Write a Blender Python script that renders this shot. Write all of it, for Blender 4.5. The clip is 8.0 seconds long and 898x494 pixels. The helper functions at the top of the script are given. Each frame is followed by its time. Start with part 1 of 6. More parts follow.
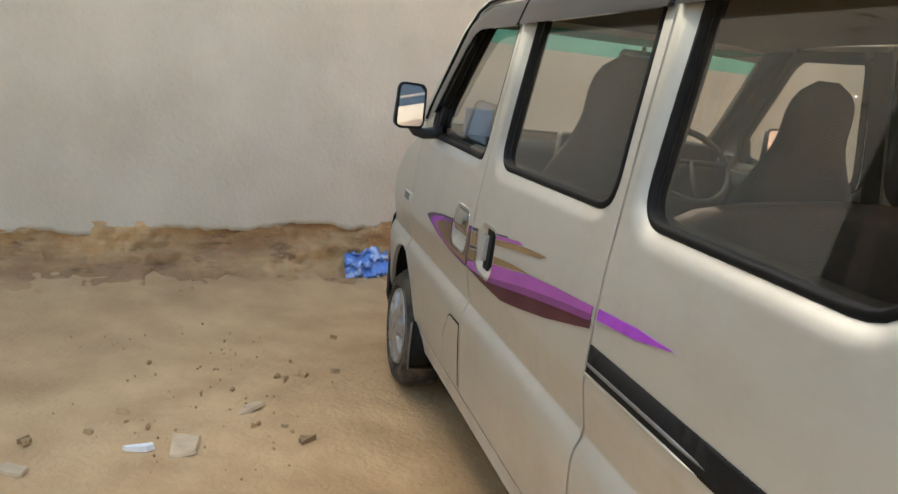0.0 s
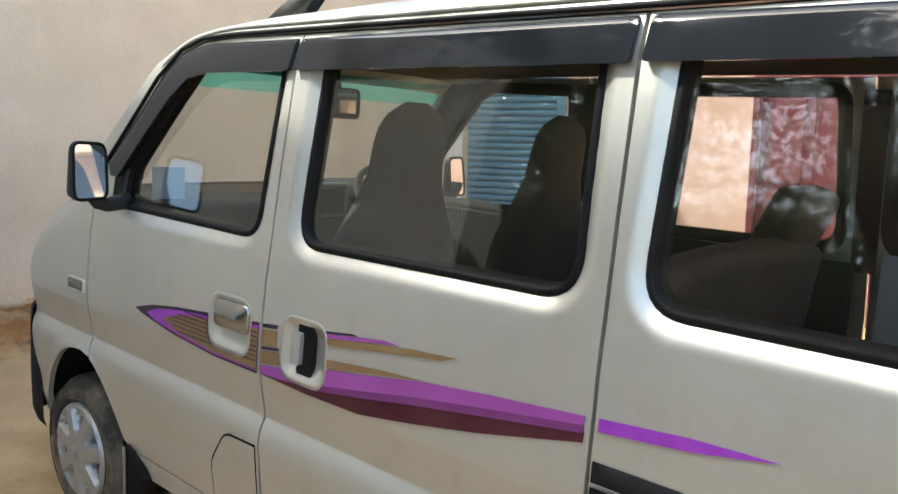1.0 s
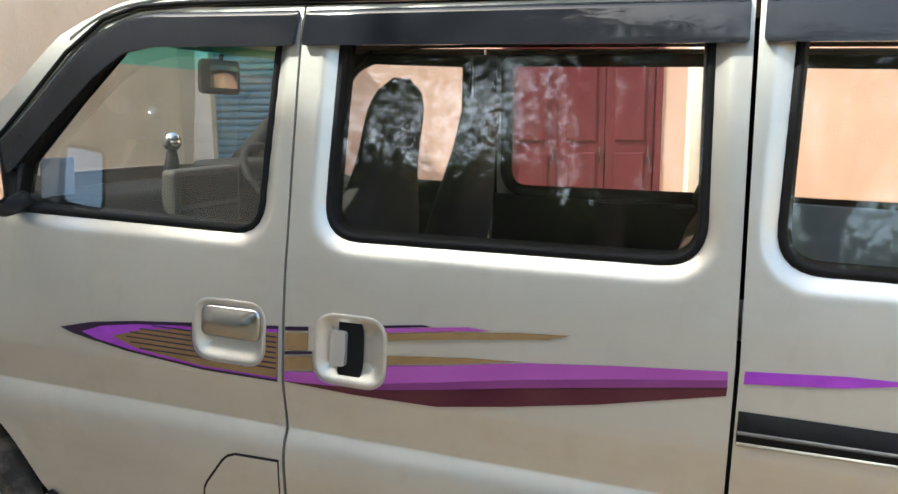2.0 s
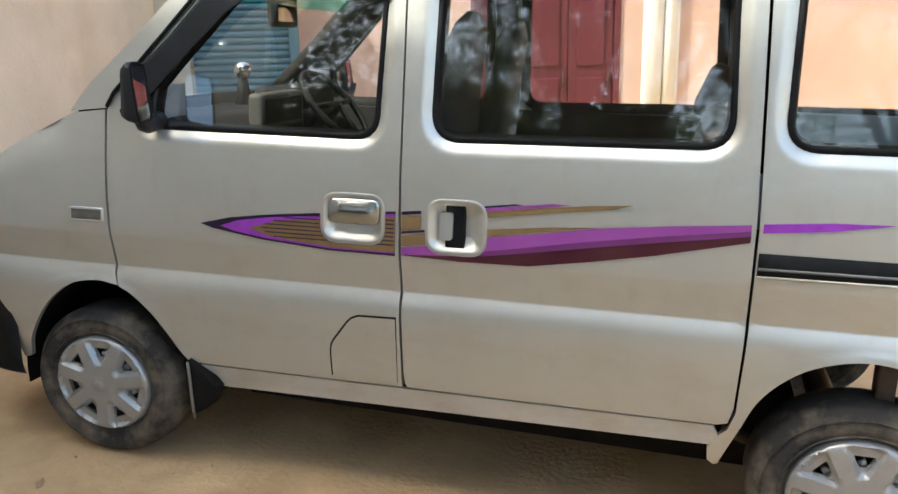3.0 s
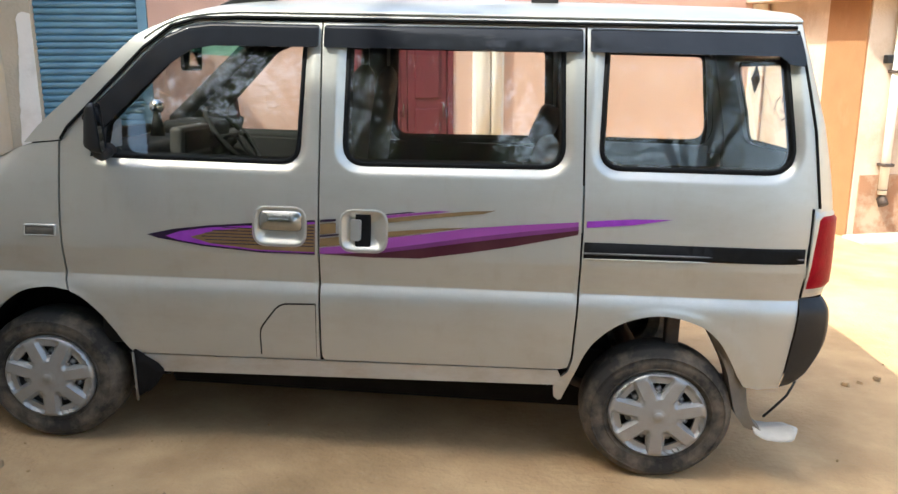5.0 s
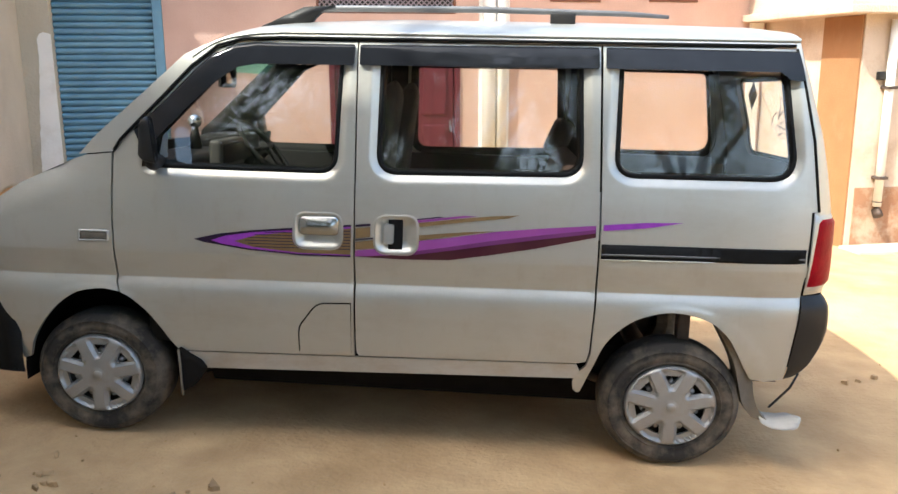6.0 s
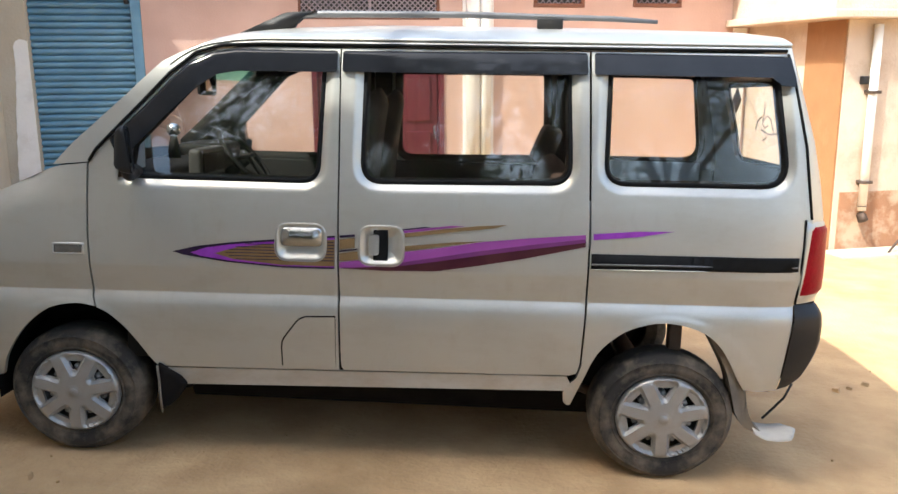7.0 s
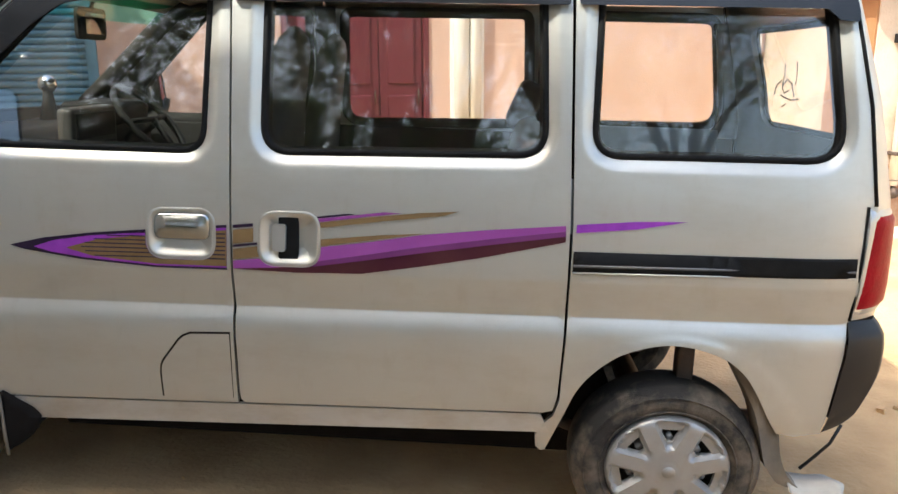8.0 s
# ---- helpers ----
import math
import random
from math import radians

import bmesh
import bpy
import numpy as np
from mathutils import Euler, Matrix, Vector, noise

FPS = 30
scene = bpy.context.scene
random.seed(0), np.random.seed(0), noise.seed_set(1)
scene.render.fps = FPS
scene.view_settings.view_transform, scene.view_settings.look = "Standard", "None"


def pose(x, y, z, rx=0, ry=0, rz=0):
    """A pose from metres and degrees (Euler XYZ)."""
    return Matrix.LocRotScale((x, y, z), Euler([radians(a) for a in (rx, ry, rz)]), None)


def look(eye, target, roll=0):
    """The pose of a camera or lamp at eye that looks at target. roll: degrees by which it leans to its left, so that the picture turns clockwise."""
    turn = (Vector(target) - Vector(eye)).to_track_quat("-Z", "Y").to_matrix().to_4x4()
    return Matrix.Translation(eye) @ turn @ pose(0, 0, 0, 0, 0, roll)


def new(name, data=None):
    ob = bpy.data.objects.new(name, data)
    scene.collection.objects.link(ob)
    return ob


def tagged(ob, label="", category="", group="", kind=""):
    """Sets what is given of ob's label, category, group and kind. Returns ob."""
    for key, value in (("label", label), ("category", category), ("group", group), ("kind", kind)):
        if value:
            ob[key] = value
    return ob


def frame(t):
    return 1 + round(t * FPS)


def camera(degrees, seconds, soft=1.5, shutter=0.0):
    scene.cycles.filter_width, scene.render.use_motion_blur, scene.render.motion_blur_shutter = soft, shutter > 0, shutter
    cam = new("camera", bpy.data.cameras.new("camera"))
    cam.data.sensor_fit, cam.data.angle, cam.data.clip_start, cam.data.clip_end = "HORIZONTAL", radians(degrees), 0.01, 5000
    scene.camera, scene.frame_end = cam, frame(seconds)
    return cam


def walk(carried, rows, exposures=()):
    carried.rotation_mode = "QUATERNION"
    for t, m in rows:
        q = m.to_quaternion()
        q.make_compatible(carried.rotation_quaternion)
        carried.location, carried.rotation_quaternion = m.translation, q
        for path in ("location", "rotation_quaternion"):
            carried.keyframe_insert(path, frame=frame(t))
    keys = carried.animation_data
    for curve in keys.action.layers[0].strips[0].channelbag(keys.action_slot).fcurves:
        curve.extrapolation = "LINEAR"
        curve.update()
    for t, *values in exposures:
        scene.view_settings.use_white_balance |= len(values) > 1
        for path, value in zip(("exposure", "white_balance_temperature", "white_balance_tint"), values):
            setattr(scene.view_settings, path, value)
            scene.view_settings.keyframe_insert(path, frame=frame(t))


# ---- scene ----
# the lane falls gently towards the van's tail: everything of the van and the road is given on the sloping road
SLOPE = Vector((-0.0365, -0.0324, 0.9988)).rotation_difference(Vector((0, 0, 1))).to_matrix().to_4x4()
cam = camera(56.8, 8.0)
PATH = [
    (0, (3.488, -0.687, 1.411), (1.595, -0.201, 0.988), 6.8),
    (0.2, (3.341, -0.784, 1.422), (1.542, 0.001, 1.04), 8.2),
    (0.5, (3.119, -0.928, 1.436), (1.48, 0.165, 1.089), 7.1),
    (0.8, (2.919, -1.073, 1.435), (1.497, 0.299, 1.128), 6.1),
    (1, (2.738, -1.158, 1.449), (1.399, 0.299, 1.158), 3.7),
    (1.2, (2.575, -1.216, 1.42), (1.256, 0.261, 1.142), 3.2),
    (2.3, (1.908, -1.729, 1.437), (1.38, 0.168, 1.083), 1.6),
    (2.5, (1.859, -1.862, 1.43), (1.323, 0.031, 1.071), 0.9),
    (3, (1.832, -2.18, 1.419), (1.303, -0.314, 0.931), 1.3),
    (3.5, (1.76, -2.449, 1.43), (1.344, -0.539, 1.008), 1.8),
    (4, (1.636, -2.663, 1.452), (1.614, -0.688, 1.141), 2.4),
    (4.5, (1.686, -2.806, 1.469), (1.691, -0.828, 1.179), 2.3),
    (5, (1.735, -2.943, 1.489), (1.61, -0.991, 1.074), 2.2),
    (6.5, (1.6, -3.233, 1.471), (1.492, -1.269, 1.113), 1.8),
    (7, (1.621, -3.108, 1.479), (1.539, -1.142, 1.12), 1.8),
    (7.5, (1.724, -2.721, 1.46), (1.64, -0.753, 1.115), 1.4),
    (8, (1.793, -2.265, 1.405), (1.7, -0.314, 0.973), 2.0),
]
EXPOSURES = [(0, 2.02, 6760, 1), (0.6, 2.13, 6350, 0), (1.2, 2.16, 6220, -1), (2.5, 2.14, 6260, 0), (3.5, 2.14, 6250, 0), (4.0, 1.84, 6240, 3), (4.5, 1.6, 6150, 7), (5.0, 1.88, 6180, 1), (6.5, 1.86, 6260, 3), (7.5, 1.8, 6240, 4), (8, 1.94, 6310, 3)]
walk(cam, [(t, SLOPE @ look(*row)) for t, *row in PATH], EXPOSURES)

# ---- world, sun and exposure ----
world = bpy.data.worlds.new("sky")
scene.world = world
world.use_nodes = True
wn = world.node_tree
sky = wn.nodes.new("ShaderNodeTexSky")
sky.sky_type = "NISHITA"
sky.sun_disc = False
SUN_EL, SUN_AZ = radians(52), radians(228)      # azimuth: clockwise from +y
sky.sun_elevation, sky.sun_rotation = SUN_EL, SUN_AZ
sky.dust_density = 4.0
wn.nodes["Background"].inputs["Strength"].default_value = 0.15
wn.links.new(sky.outputs[0], wn.nodes["Background"].inputs["Color"])
sun_dir = Vector((math.sin(SUN_AZ) * math.cos(SUN_EL), math.cos(SUN_AZ) * math.cos(SUN_EL), math.sin(SUN_EL)))
sun = new("sun", bpy.data.lights.new("sun", "SUN"))
sun.data.energy, sun.data.angle, sun.data.color = 2.15, radians(0.6), (1.0, 0.94, 0.86)
sun.matrix_world = look(sun_dir * 40, (0, 0, 0))


# ---- materials ----
def mat(name, base, rough=0.6, metal=0.0, scale=8.0, vary=0.12, bump=0.0, bump_scale=60.0, second=None, coat=0.0, spec=0.5, per_object=0.0, stretch=None):
    """A principled surface whose colour varies at two scales, with fine relief."""
    m = bpy.data.materials.new(name)
    m.use_nodes = True
    nt = m.node_tree
    p = nt.nodes["Principled BSDF"]
    p.inputs["Roughness"].default_value, p.inputs["Metallic"].default_value = rough, metal
    p.inputs["Coat Weight"].default_value, p.inputs["Specular IOR Level"].default_value = coat, spec
    p.inputs["Coat Roughness"].default_value = 0.08
    tc = nt.nodes.new("ShaderNodeTexCoord")
    mp = nt.nodes.new("ShaderNodeMapping")
    nt.links.new(tc.outputs["Object"], mp.inputs["Vector"])
    if stretch:
        mp.inputs["Scale"].default_value = stretch
    n1, n2 = nt.nodes.new("ShaderNodeTexNoise"), nt.nodes.new("ShaderNodeTexNoise")
    n1.inputs["Scale"].default_value, n2.inputs["Scale"].default_value = scale * 0.15, scale
    n1.inputs["Detail"].default_value, n2.inputs["Detail"].default_value = 4, 6
    for n in (n1, n2):
        nt.links.new(mp.outputs[0], n.inputs["Vector"])
    mixf = nt.nodes.new("ShaderNodeMath")
    mixf.operation = "ADD"
    nt.links.new(n1.outputs["Fac"], mixf.inputs[0])
    nt.links.new(n2.outputs["Fac"], mixf.inputs[1])
    ramp = nt.nodes.new("ShaderNodeMapRange")
    ramp.inputs["From Min"].default_value, ramp.inputs["From Max"].default_value = 0.7, 1.3
    nt.links.new(mixf.outputs[0], ramp.inputs["Value"])
    mix = nt.nodes.new("ShaderNodeMix")
    mix.data_type = "RGBA"
    a = [max(0, c * (1 - vary)) for c in base]
    b = [min(1, c * (1 + vary)) for c in (second or base)]
    mix.inputs["A"].default_value, mix.inputs["B"].default_value = (*a, 1), (*b, 1)
    nt.links.new(ramp.outputs[0], mix.inputs["Factor"])
    out = mix.outputs["Result"]
    if per_object:
        oi = nt.nodes.new("ShaderNodeObjectInfo")
        hsv = nt.nodes.new("ShaderNodeHueSaturation")
        mr = nt.nodes.new("ShaderNodeMapRange")
        mr.inputs["To Min"].default_value, mr.inputs["To Max"].default_value = 1 - per_object, 1 + per_object
        nt.links.new(oi.outputs["Random"], mr.inputs["Value"])
        nt.links.new(mr.outputs[0], hsv.inputs["Value"])
        nt.links.new(out, hsv.inputs["Color"])
        out = hsv.outputs["Color"]
    nt.links.new(out, p.inputs["Base Color"])
    if bump:
        nb = nt.nodes.new("ShaderNodeTexNoise")
        nb.inputs["Scale"].default_value, nb.inputs["Detail"].default_value = bump_scale, 6
        nt.links.new(mp.outputs[0], nb.inputs["Vector"])
        bp = nt.nodes.new("ShaderNodeBump")
        bp.inputs["Strength"].default_value, bp.inputs["Distance"].default_value = bump, 0.02
        nt.links.new(nb.outputs["Fac"], bp.inputs["Height"])
        nt.links.new(bp.outputs[0], p.inputs["Normal"])
    return m


def stained(m, colour, scale, low, high, amount=0.8, stretch=(1, 1, 1)):
    """Blotches of another colour over a material made by mat()."""
    nt = m.node_tree
    p = nt.nodes["Principled BSDF"]
    src = p.inputs["Base Color"].links[0].from_socket
    tc = nt.nodes.new("ShaderNodeTexCoord")
    mp = nt.nodes.new("ShaderNodeMapping")
    mp.inputs["Scale"].default_value = stretch
    nz = nt.nodes.new("ShaderNodeTexNoise")
    nz.inputs["Scale"].default_value, nz.inputs["Detail"].default_value, nz.inputs["Roughness"].default_value = scale, 7, 0.65
    mr = nt.nodes.new("ShaderNodeMapRange")
    mr.inputs["From Min"].default_value, mr.inputs["From Max"].default_value, mr.inputs["To Max"].default_value = low, high, amount
    mx = nt.nodes.new("ShaderNodeMix")
    mx.data_type = "RGBA"
    mx.inputs["B"].default_value = (*colour, 1)
    nt.links.new(tc.outputs["Object"], mp.inputs["Vector"])
    nt.links.new(mp.outputs[0], nz.inputs["Vector"])
    nt.links.new(nz.outputs["Fac"], mr.inputs["Value"])
    nt.links.new(mr.outputs[0], mx.inputs["Factor"])
    nt.links.new(src, mx.inputs["A"])
    nt.links.new(mx.outputs["Result"], p.inputs["Base Color"])
    return m


def glass(name, tint, base=0.055, dust=0.08):
    """Thin clear glass with a film of dust: what lies behind shows through, gloss grows at a slant."""
    m = bpy.data.materials.new(name)
    m.use_nodes = True
    nt = m.node_tree
    nt.nodes.remove(nt.nodes["Principled BSDF"])
    tr, gl = nt.nodes.new("ShaderNodeBsdfTransparent"), nt.nodes.new("ShaderNodeBsdfGlossy")
    tr.inputs["Color"].default_value = (*tint, 1)
    gl.inputs["Roughness"].default_value = 0.03
    lw, mx = nt.nodes.new("ShaderNodeLayerWeight"), nt.nodes.new("ShaderNodeMixShader")
    lw.inputs["Blend"].default_value = 0.5
    pw, mr = nt.nodes.new("ShaderNodeMath"), nt.nodes.new("ShaderNodeMapRange")
    pw.operation = "POWER"
    pw.inputs[1].default_value = 5.0
    mr.inputs["To Min"].default_value, mr.inputs["To Max"].default_value = base, 1.0
    nt.links.new(lw.outputs["Facing"], pw.inputs[0])
    nt.links.new(pw.outputs[0], mr.inputs["Value"])
    nt.links.new(mr.outputs[0], mx.inputs["Fac"])
    nt.links.new(tr.outputs[0], mx.inputs[1])
    nt.links.new(gl.outputs[0], mx.inputs[2])
    film, cover = nt.nodes.new("ShaderNodeBsdfDiffuse"), nt.nodes.new("ShaderNodeMixShader")
    film.inputs["Color"].default_value = (0.4, 0.36, 0.3, 1)
    tc, nz, am = nt.nodes.new("ShaderNodeTexCoord"), nt.nodes.new("ShaderNodeTexNoise"), nt.nodes.new("ShaderNodeMapRange")
    nz.inputs["Scale"].default_value, nz.inputs["Detail"].default_value = 6, 7
    am.inputs["From Min"].default_value, am.inputs["From Max"].default_value = 0.3, 0.7
    am.inputs["To Min"].default_value, am.inputs["To Max"].default_value = dust * 0.6, dust * 1.4
    nt.links.new(tc.outputs["Object"], nz.inputs["Vector"])
    nt.links.new(nz.outputs["Fac"], am.inputs["Value"])
    nt.links.new(am.outputs[0], cover.inputs["Fac"])
    nt.links.new(mx.outputs[0], cover.inputs[1])
    nt.links.new(film.outputs[0], cover.inputs[2])
    nt.links.new(cover.outputs[0], nt.nodes["Material Output"].inputs["Surface"])
    return m


def leafy(m):
    """Lets light through a leaf made by mat()."""
    nt = m.node_tree
    p = nt.nodes["Principled BSDF"]
    tl, mx = nt.nodes.new("ShaderNodeBsdfTranslucent"), nt.nodes.new("ShaderNodeMixShader")
    nt.links.new(p.inputs["Base Color"].links[0].from_socket, tl.inputs["Color"])
    mx.inputs["Fac"].default_value = 0.45
    nt.links.new(p.outputs[0], mx.inputs[1])
    nt.links.new(tl.outputs[0], mx.inputs[2])
    nt.links.new(mx.outputs[0], nt.nodes["Material Output"].inputs["Surface"])
    return m


SILVER = stained(stained(mat("silver_paint", (0.528, 0.522, 0.483), 0.4, 0.6, 3.0, 0.03, 0.012, 900, coat=0.4), (0.38, 0.335, 0.265), 2.2, 0.5, 0.8, 0.5, (1, 1, 2.2)), (0.41, 0.37, 0.3), 16, 0.55, 0.8, 0.35, (1, 1, 0.35))
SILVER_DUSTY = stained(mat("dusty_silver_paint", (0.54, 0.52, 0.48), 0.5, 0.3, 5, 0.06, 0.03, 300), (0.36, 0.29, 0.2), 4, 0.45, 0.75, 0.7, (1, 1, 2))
FLAP_CHROME = mat("worn_chrome_plating", (0.42, 0.425, 0.425), 0.24, 1.0, 30, 0.1)
SILVER_TRIM = mat("silver_plastic", (0.48, 0.49, 0.485), 0.33, 0.55, 20, 0.04, coat=0.3)
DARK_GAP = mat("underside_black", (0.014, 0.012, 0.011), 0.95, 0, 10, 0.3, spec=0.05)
RUBBER = mat("black_rubber", (0.009, 0.009, 0.0095), 0.6, 0, 30, 0.3, 0.1, 300, spec=0.1)
TYRE = stained(mat("dusty_tyre_rubber", (0.024, 0.021, 0.018), 0.85, 0, 14, 0.3, 0.2, 200), (0.19, 0.15, 0.108), 5.5, 0.44, 0.64, 0.8)
DUSTY_RUBBER = stained(mat("dusty_grey_rubber", (0.17, 0.145, 0.115), 0.85, 0, 10, 0.25, 0.15, 150), (0.22, 0.17, 0.12), 5, 0.45, 0.7, 0.6)
BLACK_PLASTIC = stained(mat("black_plastic", (0.014, 0.014, 0.015), 0.5, 0, 12, 0.2, 0.05, 400, spec=0.3), (0.06, 0.05, 0.04), 4, 0.5, 0.8, 0.4)
VISOR = stained(mat("smoked_acrylic", (0.012, 0.013, 0.016), 0.045, 0, 10, 0.2, spec=0.3), (0.1, 0.095, 0.09), 5, 0.6, 0.8, 0.25, (1, 1, 3))
HUBCAP = stained(mat("hubcap_silver", (0.35, 0.345, 0.335), 0.38, 0.5, 25, 0.05), (0.3, 0.25, 0.19), 9, 0.5, 0.75, 0.5)
FLAP_END = mat("scuffed_pale_plastic", (0.5, 0.455, 0.39), 0.8, 0, 12, 0.2, 0.1, 80, spec=0.2)
RIM_STEEL = stained(mat("dusty_steel_rim", (0.07, 0.066, 0.06), 0.55, 0.5, 20, 0.3), (0.2, 0.17, 0.13), 12, 0.5, 0.7, 0.6)
RAIL_GREY = mat("weathered_grey_rail", (0.16, 0.16, 0.165), 0.45, 0.3, 20, 0.15)
CHROME = mat("chrome", (0.8, 0.8, 0.8), 0.12, 1.0, 20, 0.03)
MIRROR = mat("mirror_glass", (0.85, 0.86, 0.87), 0.02, 1.0, 5, 0.01)
DARK_MIRROR = mat("dim_mirror", (0.25, 0.24, 0.22), 0.1, 1.0, 5, 0.05)
RED_LENS = mat("red_lens", (0.3, 0.002, 0.011), 0.3, 0, 30, 0.2, 0.1, 120, spec=0.06)
CLEAR_LENS = mat("grey_lens", (0.14, 0.13, 0.115), 0.2, 0.3, 40, 0.2, 0.1, 150)
SEAT = mat("dark_seat_cover", (0.022, 0.019, 0.018), 0.8, 0, 30, 0.3, 0.2, 250)
SEAT_BROWN = mat("brown_seat_cover", (0.045, 0.024, 0.017), 0.7, 0, 30, 0.3, 0.2, 250)
DASH = mat("dark_grey_dash", (0.014, 0.0135, 0.013), 0.7, 0, 40, 0.2, 0.1, 500, spec=0.15)
TRIM_GREY = mat("grey_interior_trim", (0.03, 0.028, 0.026), 0.8, 0, 30, 0.1, spec=0.15)
CONSOLE = mat("grey_console", (0.05, 0.047, 0.042), 0.6, 0, 30, 0.12, spec=0.3)
GREY_LINING = mat("grey_rear_lining", (0.22, 0.225, 0.225), 0.75, 0, 20, 0.1, 0.05, 300)
PALE_TRIM = mat("dusty_grey_trim", (0.5, 0.53, 0.54), 0.8, 0, 20, 0.1, 0.05, 300)
HEADLINER = mat("pale_headliner", (0.13, 0.12, 0.105), 0.9, 0, 60, 0.1, 0.1, 600)
WINDOW_GLASS = glass("window_glass", (0.86, 0.87, 0.84), 0.13, 0.012)
TEAL_GLASS = glass("teal_tinted_glass", (0.3, 0.86, 0.78), 0.06, 0.02)
PURPLE = mat("purple_vinyl", (0.2, 0.025, 0.33), 0.4, 0, 20, 0.12, second=(0.28, 0.05, 0.42), spec=0.3)
MAGENTA = mat("magenta_vinyl", (0.25, 0.055, 0.27), 0.4, 0, 4, 0.06, second=(0.29, 0.075, 0.31), spec=0.3)
MAROON = mat("maroon_vinyl", (0.055, 0.008, 0.022), 0.45, 0, 5, 0.15, second=(0.085, 0.03, 0.03), spec=0.2)
PLUM = mat("plum_vinyl", (0.135, 0.026, 0.13), 0.42, 0, 6, 0.12, second=(0.155, 0.04, 0.15), spec=0.25)
GOLD = mat("gold_vinyl", (0.2, 0.13, 0.06), 0.45, 0.0, 25, 0.15, spec=0.25)
INK = mat("dark_purple_vinyl", (0.014, 0.004, 0.026), 0.35, 0, 20, 0.2)
PAPER = mat("pale_blue_card", (0.5, 0.56, 0.66), 0.7, 0, 20, 0.06)

DIRT = stained(stained(stained(mat("packed_sandy_dirt", (0.475, 0.297, 0.14), 0.95, 0, 3.5, 0.14, 0.5, 40, second=(0.55, 0.364, 0.184)), (0.32, 0.188, 0.08), 1.3, 0.48, 0.72, 0.6), (0.52, 0.38, 0.21), 14, 0.58, 0.8, 0.4), (0.27, 0.16, 0.075), 38, 0.63, 0.75, 0.4)
FOOTING = stained(stained(stained(mat("eroded_earth_footing", (0.465, 0.283, 0.125), 0.95, 0, 5, 0.16, 0.7, 40, second=(0.53, 0.34, 0.162)), (0.27, 0.145, 0.07), 1.8, 0.45, 0.65, 0.75, (1, 0.5, 2.4)), (0.12, 0.062, 0.03), 6, 0.56, 0.68, 0.65, (1, 0.6, 2.2)), (0.5, 0.4, 0.27), 9, 0.6, 0.75, 0.4)
GRIT = mat("earth_crumbs", (0.4, 0.255, 0.125), 0.95, 0, 15, 0.3, spec=0.1)
PEBBLE = mat("brown_stone", (0.46, 0.305, 0.165), 0.95, 0, 20, 0.2, 0.3, 80, per_object=0.3, spec=0.1)
STONE = mat("pale_broken_tile", (0.62, 0.47, 0.3), 0.9, 0, 20, 0.15, 0.3, 80, per_object=0.25, spec=0.1)
PLASTER_BEIGE = stained(stained(mat("beige_lime_plaster", (0.53, 0.465, 0.35), 0.92, 0, 2.2, 0.07, 0.35, 35, second=(0.58, 0.515, 0.4)), (0.43, 0.35, 0.25), 1.6, 0.5, 0.75, 0.5), (0.6, 0.56, 0.48), 5, 0.6, 0.8, 0.4)
PLASTER_PEACH = stained(mat("peach_wall_paint", (0.595, 0.392, 0.318), 0.9, 0, 3, 0.05, 0.15, 50, second=(0.635, 0.44, 0.36)), (0.5, 0.3, 0.225), 1.3, 0.52, 0.8, 0.45, (1, 1, 0.4))
PLASTER_CREAM = stained(stained(mat("cream_wall_plaster", (0.53, 0.43, 0.335), 0.9, 0, 3, 0.08, 0.3, 40, second=(0.57, 0.475, 0.38)), (0.37, 0.255, 0.175), 2.4, 0.5, 0.72, 0.65), (0.75, 0.67, 0.55), 6, 0.6, 0.8, 0.5)
BAND_RED = stained(mat("red_brown_skirting_paint", (0.32, 0.17, 0.095), 0.9, 0, 5, 0.15, 0.3, 50), (0.5, 0.39, 0.28), 3.5, 0.46, 0.62, 0.8)
# brown made darker to carry the shade on this end of the wall
RETURN_BROWN = stained(mat("shaded_brown_wall", (0.31, 0.155, 0.068), 0.9, 0, 5, 0.1, 0.2, 50), (0.42, 0.26, 0.14), 4, 0.56, 0.75, 0.4, (1, 1, 0.4))
WHITE_WALL = stained(mat("whitewashed_plaster", (0.86, 0.83, 0.77), 0.9, 0, 4, 0.06, 0.15, 40), (0.55, 0.48, 0.37), 3, 0.52, 0.75, 0.4)
WHITE_PAINT = mat("white_column_paint", (0.84, 0.82, 0.78), 0.7, 0, 5, 0.05, 0.1, 80)
SHUTTER_BLUE = stained(mat("blue_shutter_steel", (0.14, 0.29, 0.41), 0.45, 0.1, 5, 0.1, second=(0.18, 0.34, 0.45)), (0.3, 0.36, 0.4), 4, 0.55, 0.8, 0.35, (1, 1, 4))
MAROON_PAINT = stained(mat("maroon_door_paint", (0.125, 0.02, 0.03), 0.45, 0, 8, 0.15, 0.1, 80), (0.1, 0.03, 0.03), 4, 0.5, 0.75, 0.5)
WOOD_BROWN = mat("brown_wood_paint", (0.2, 0.08, 0.045), 0.6, 0, 12, 0.2, 0.2, 90, stretch=(4, 4, 0.6))
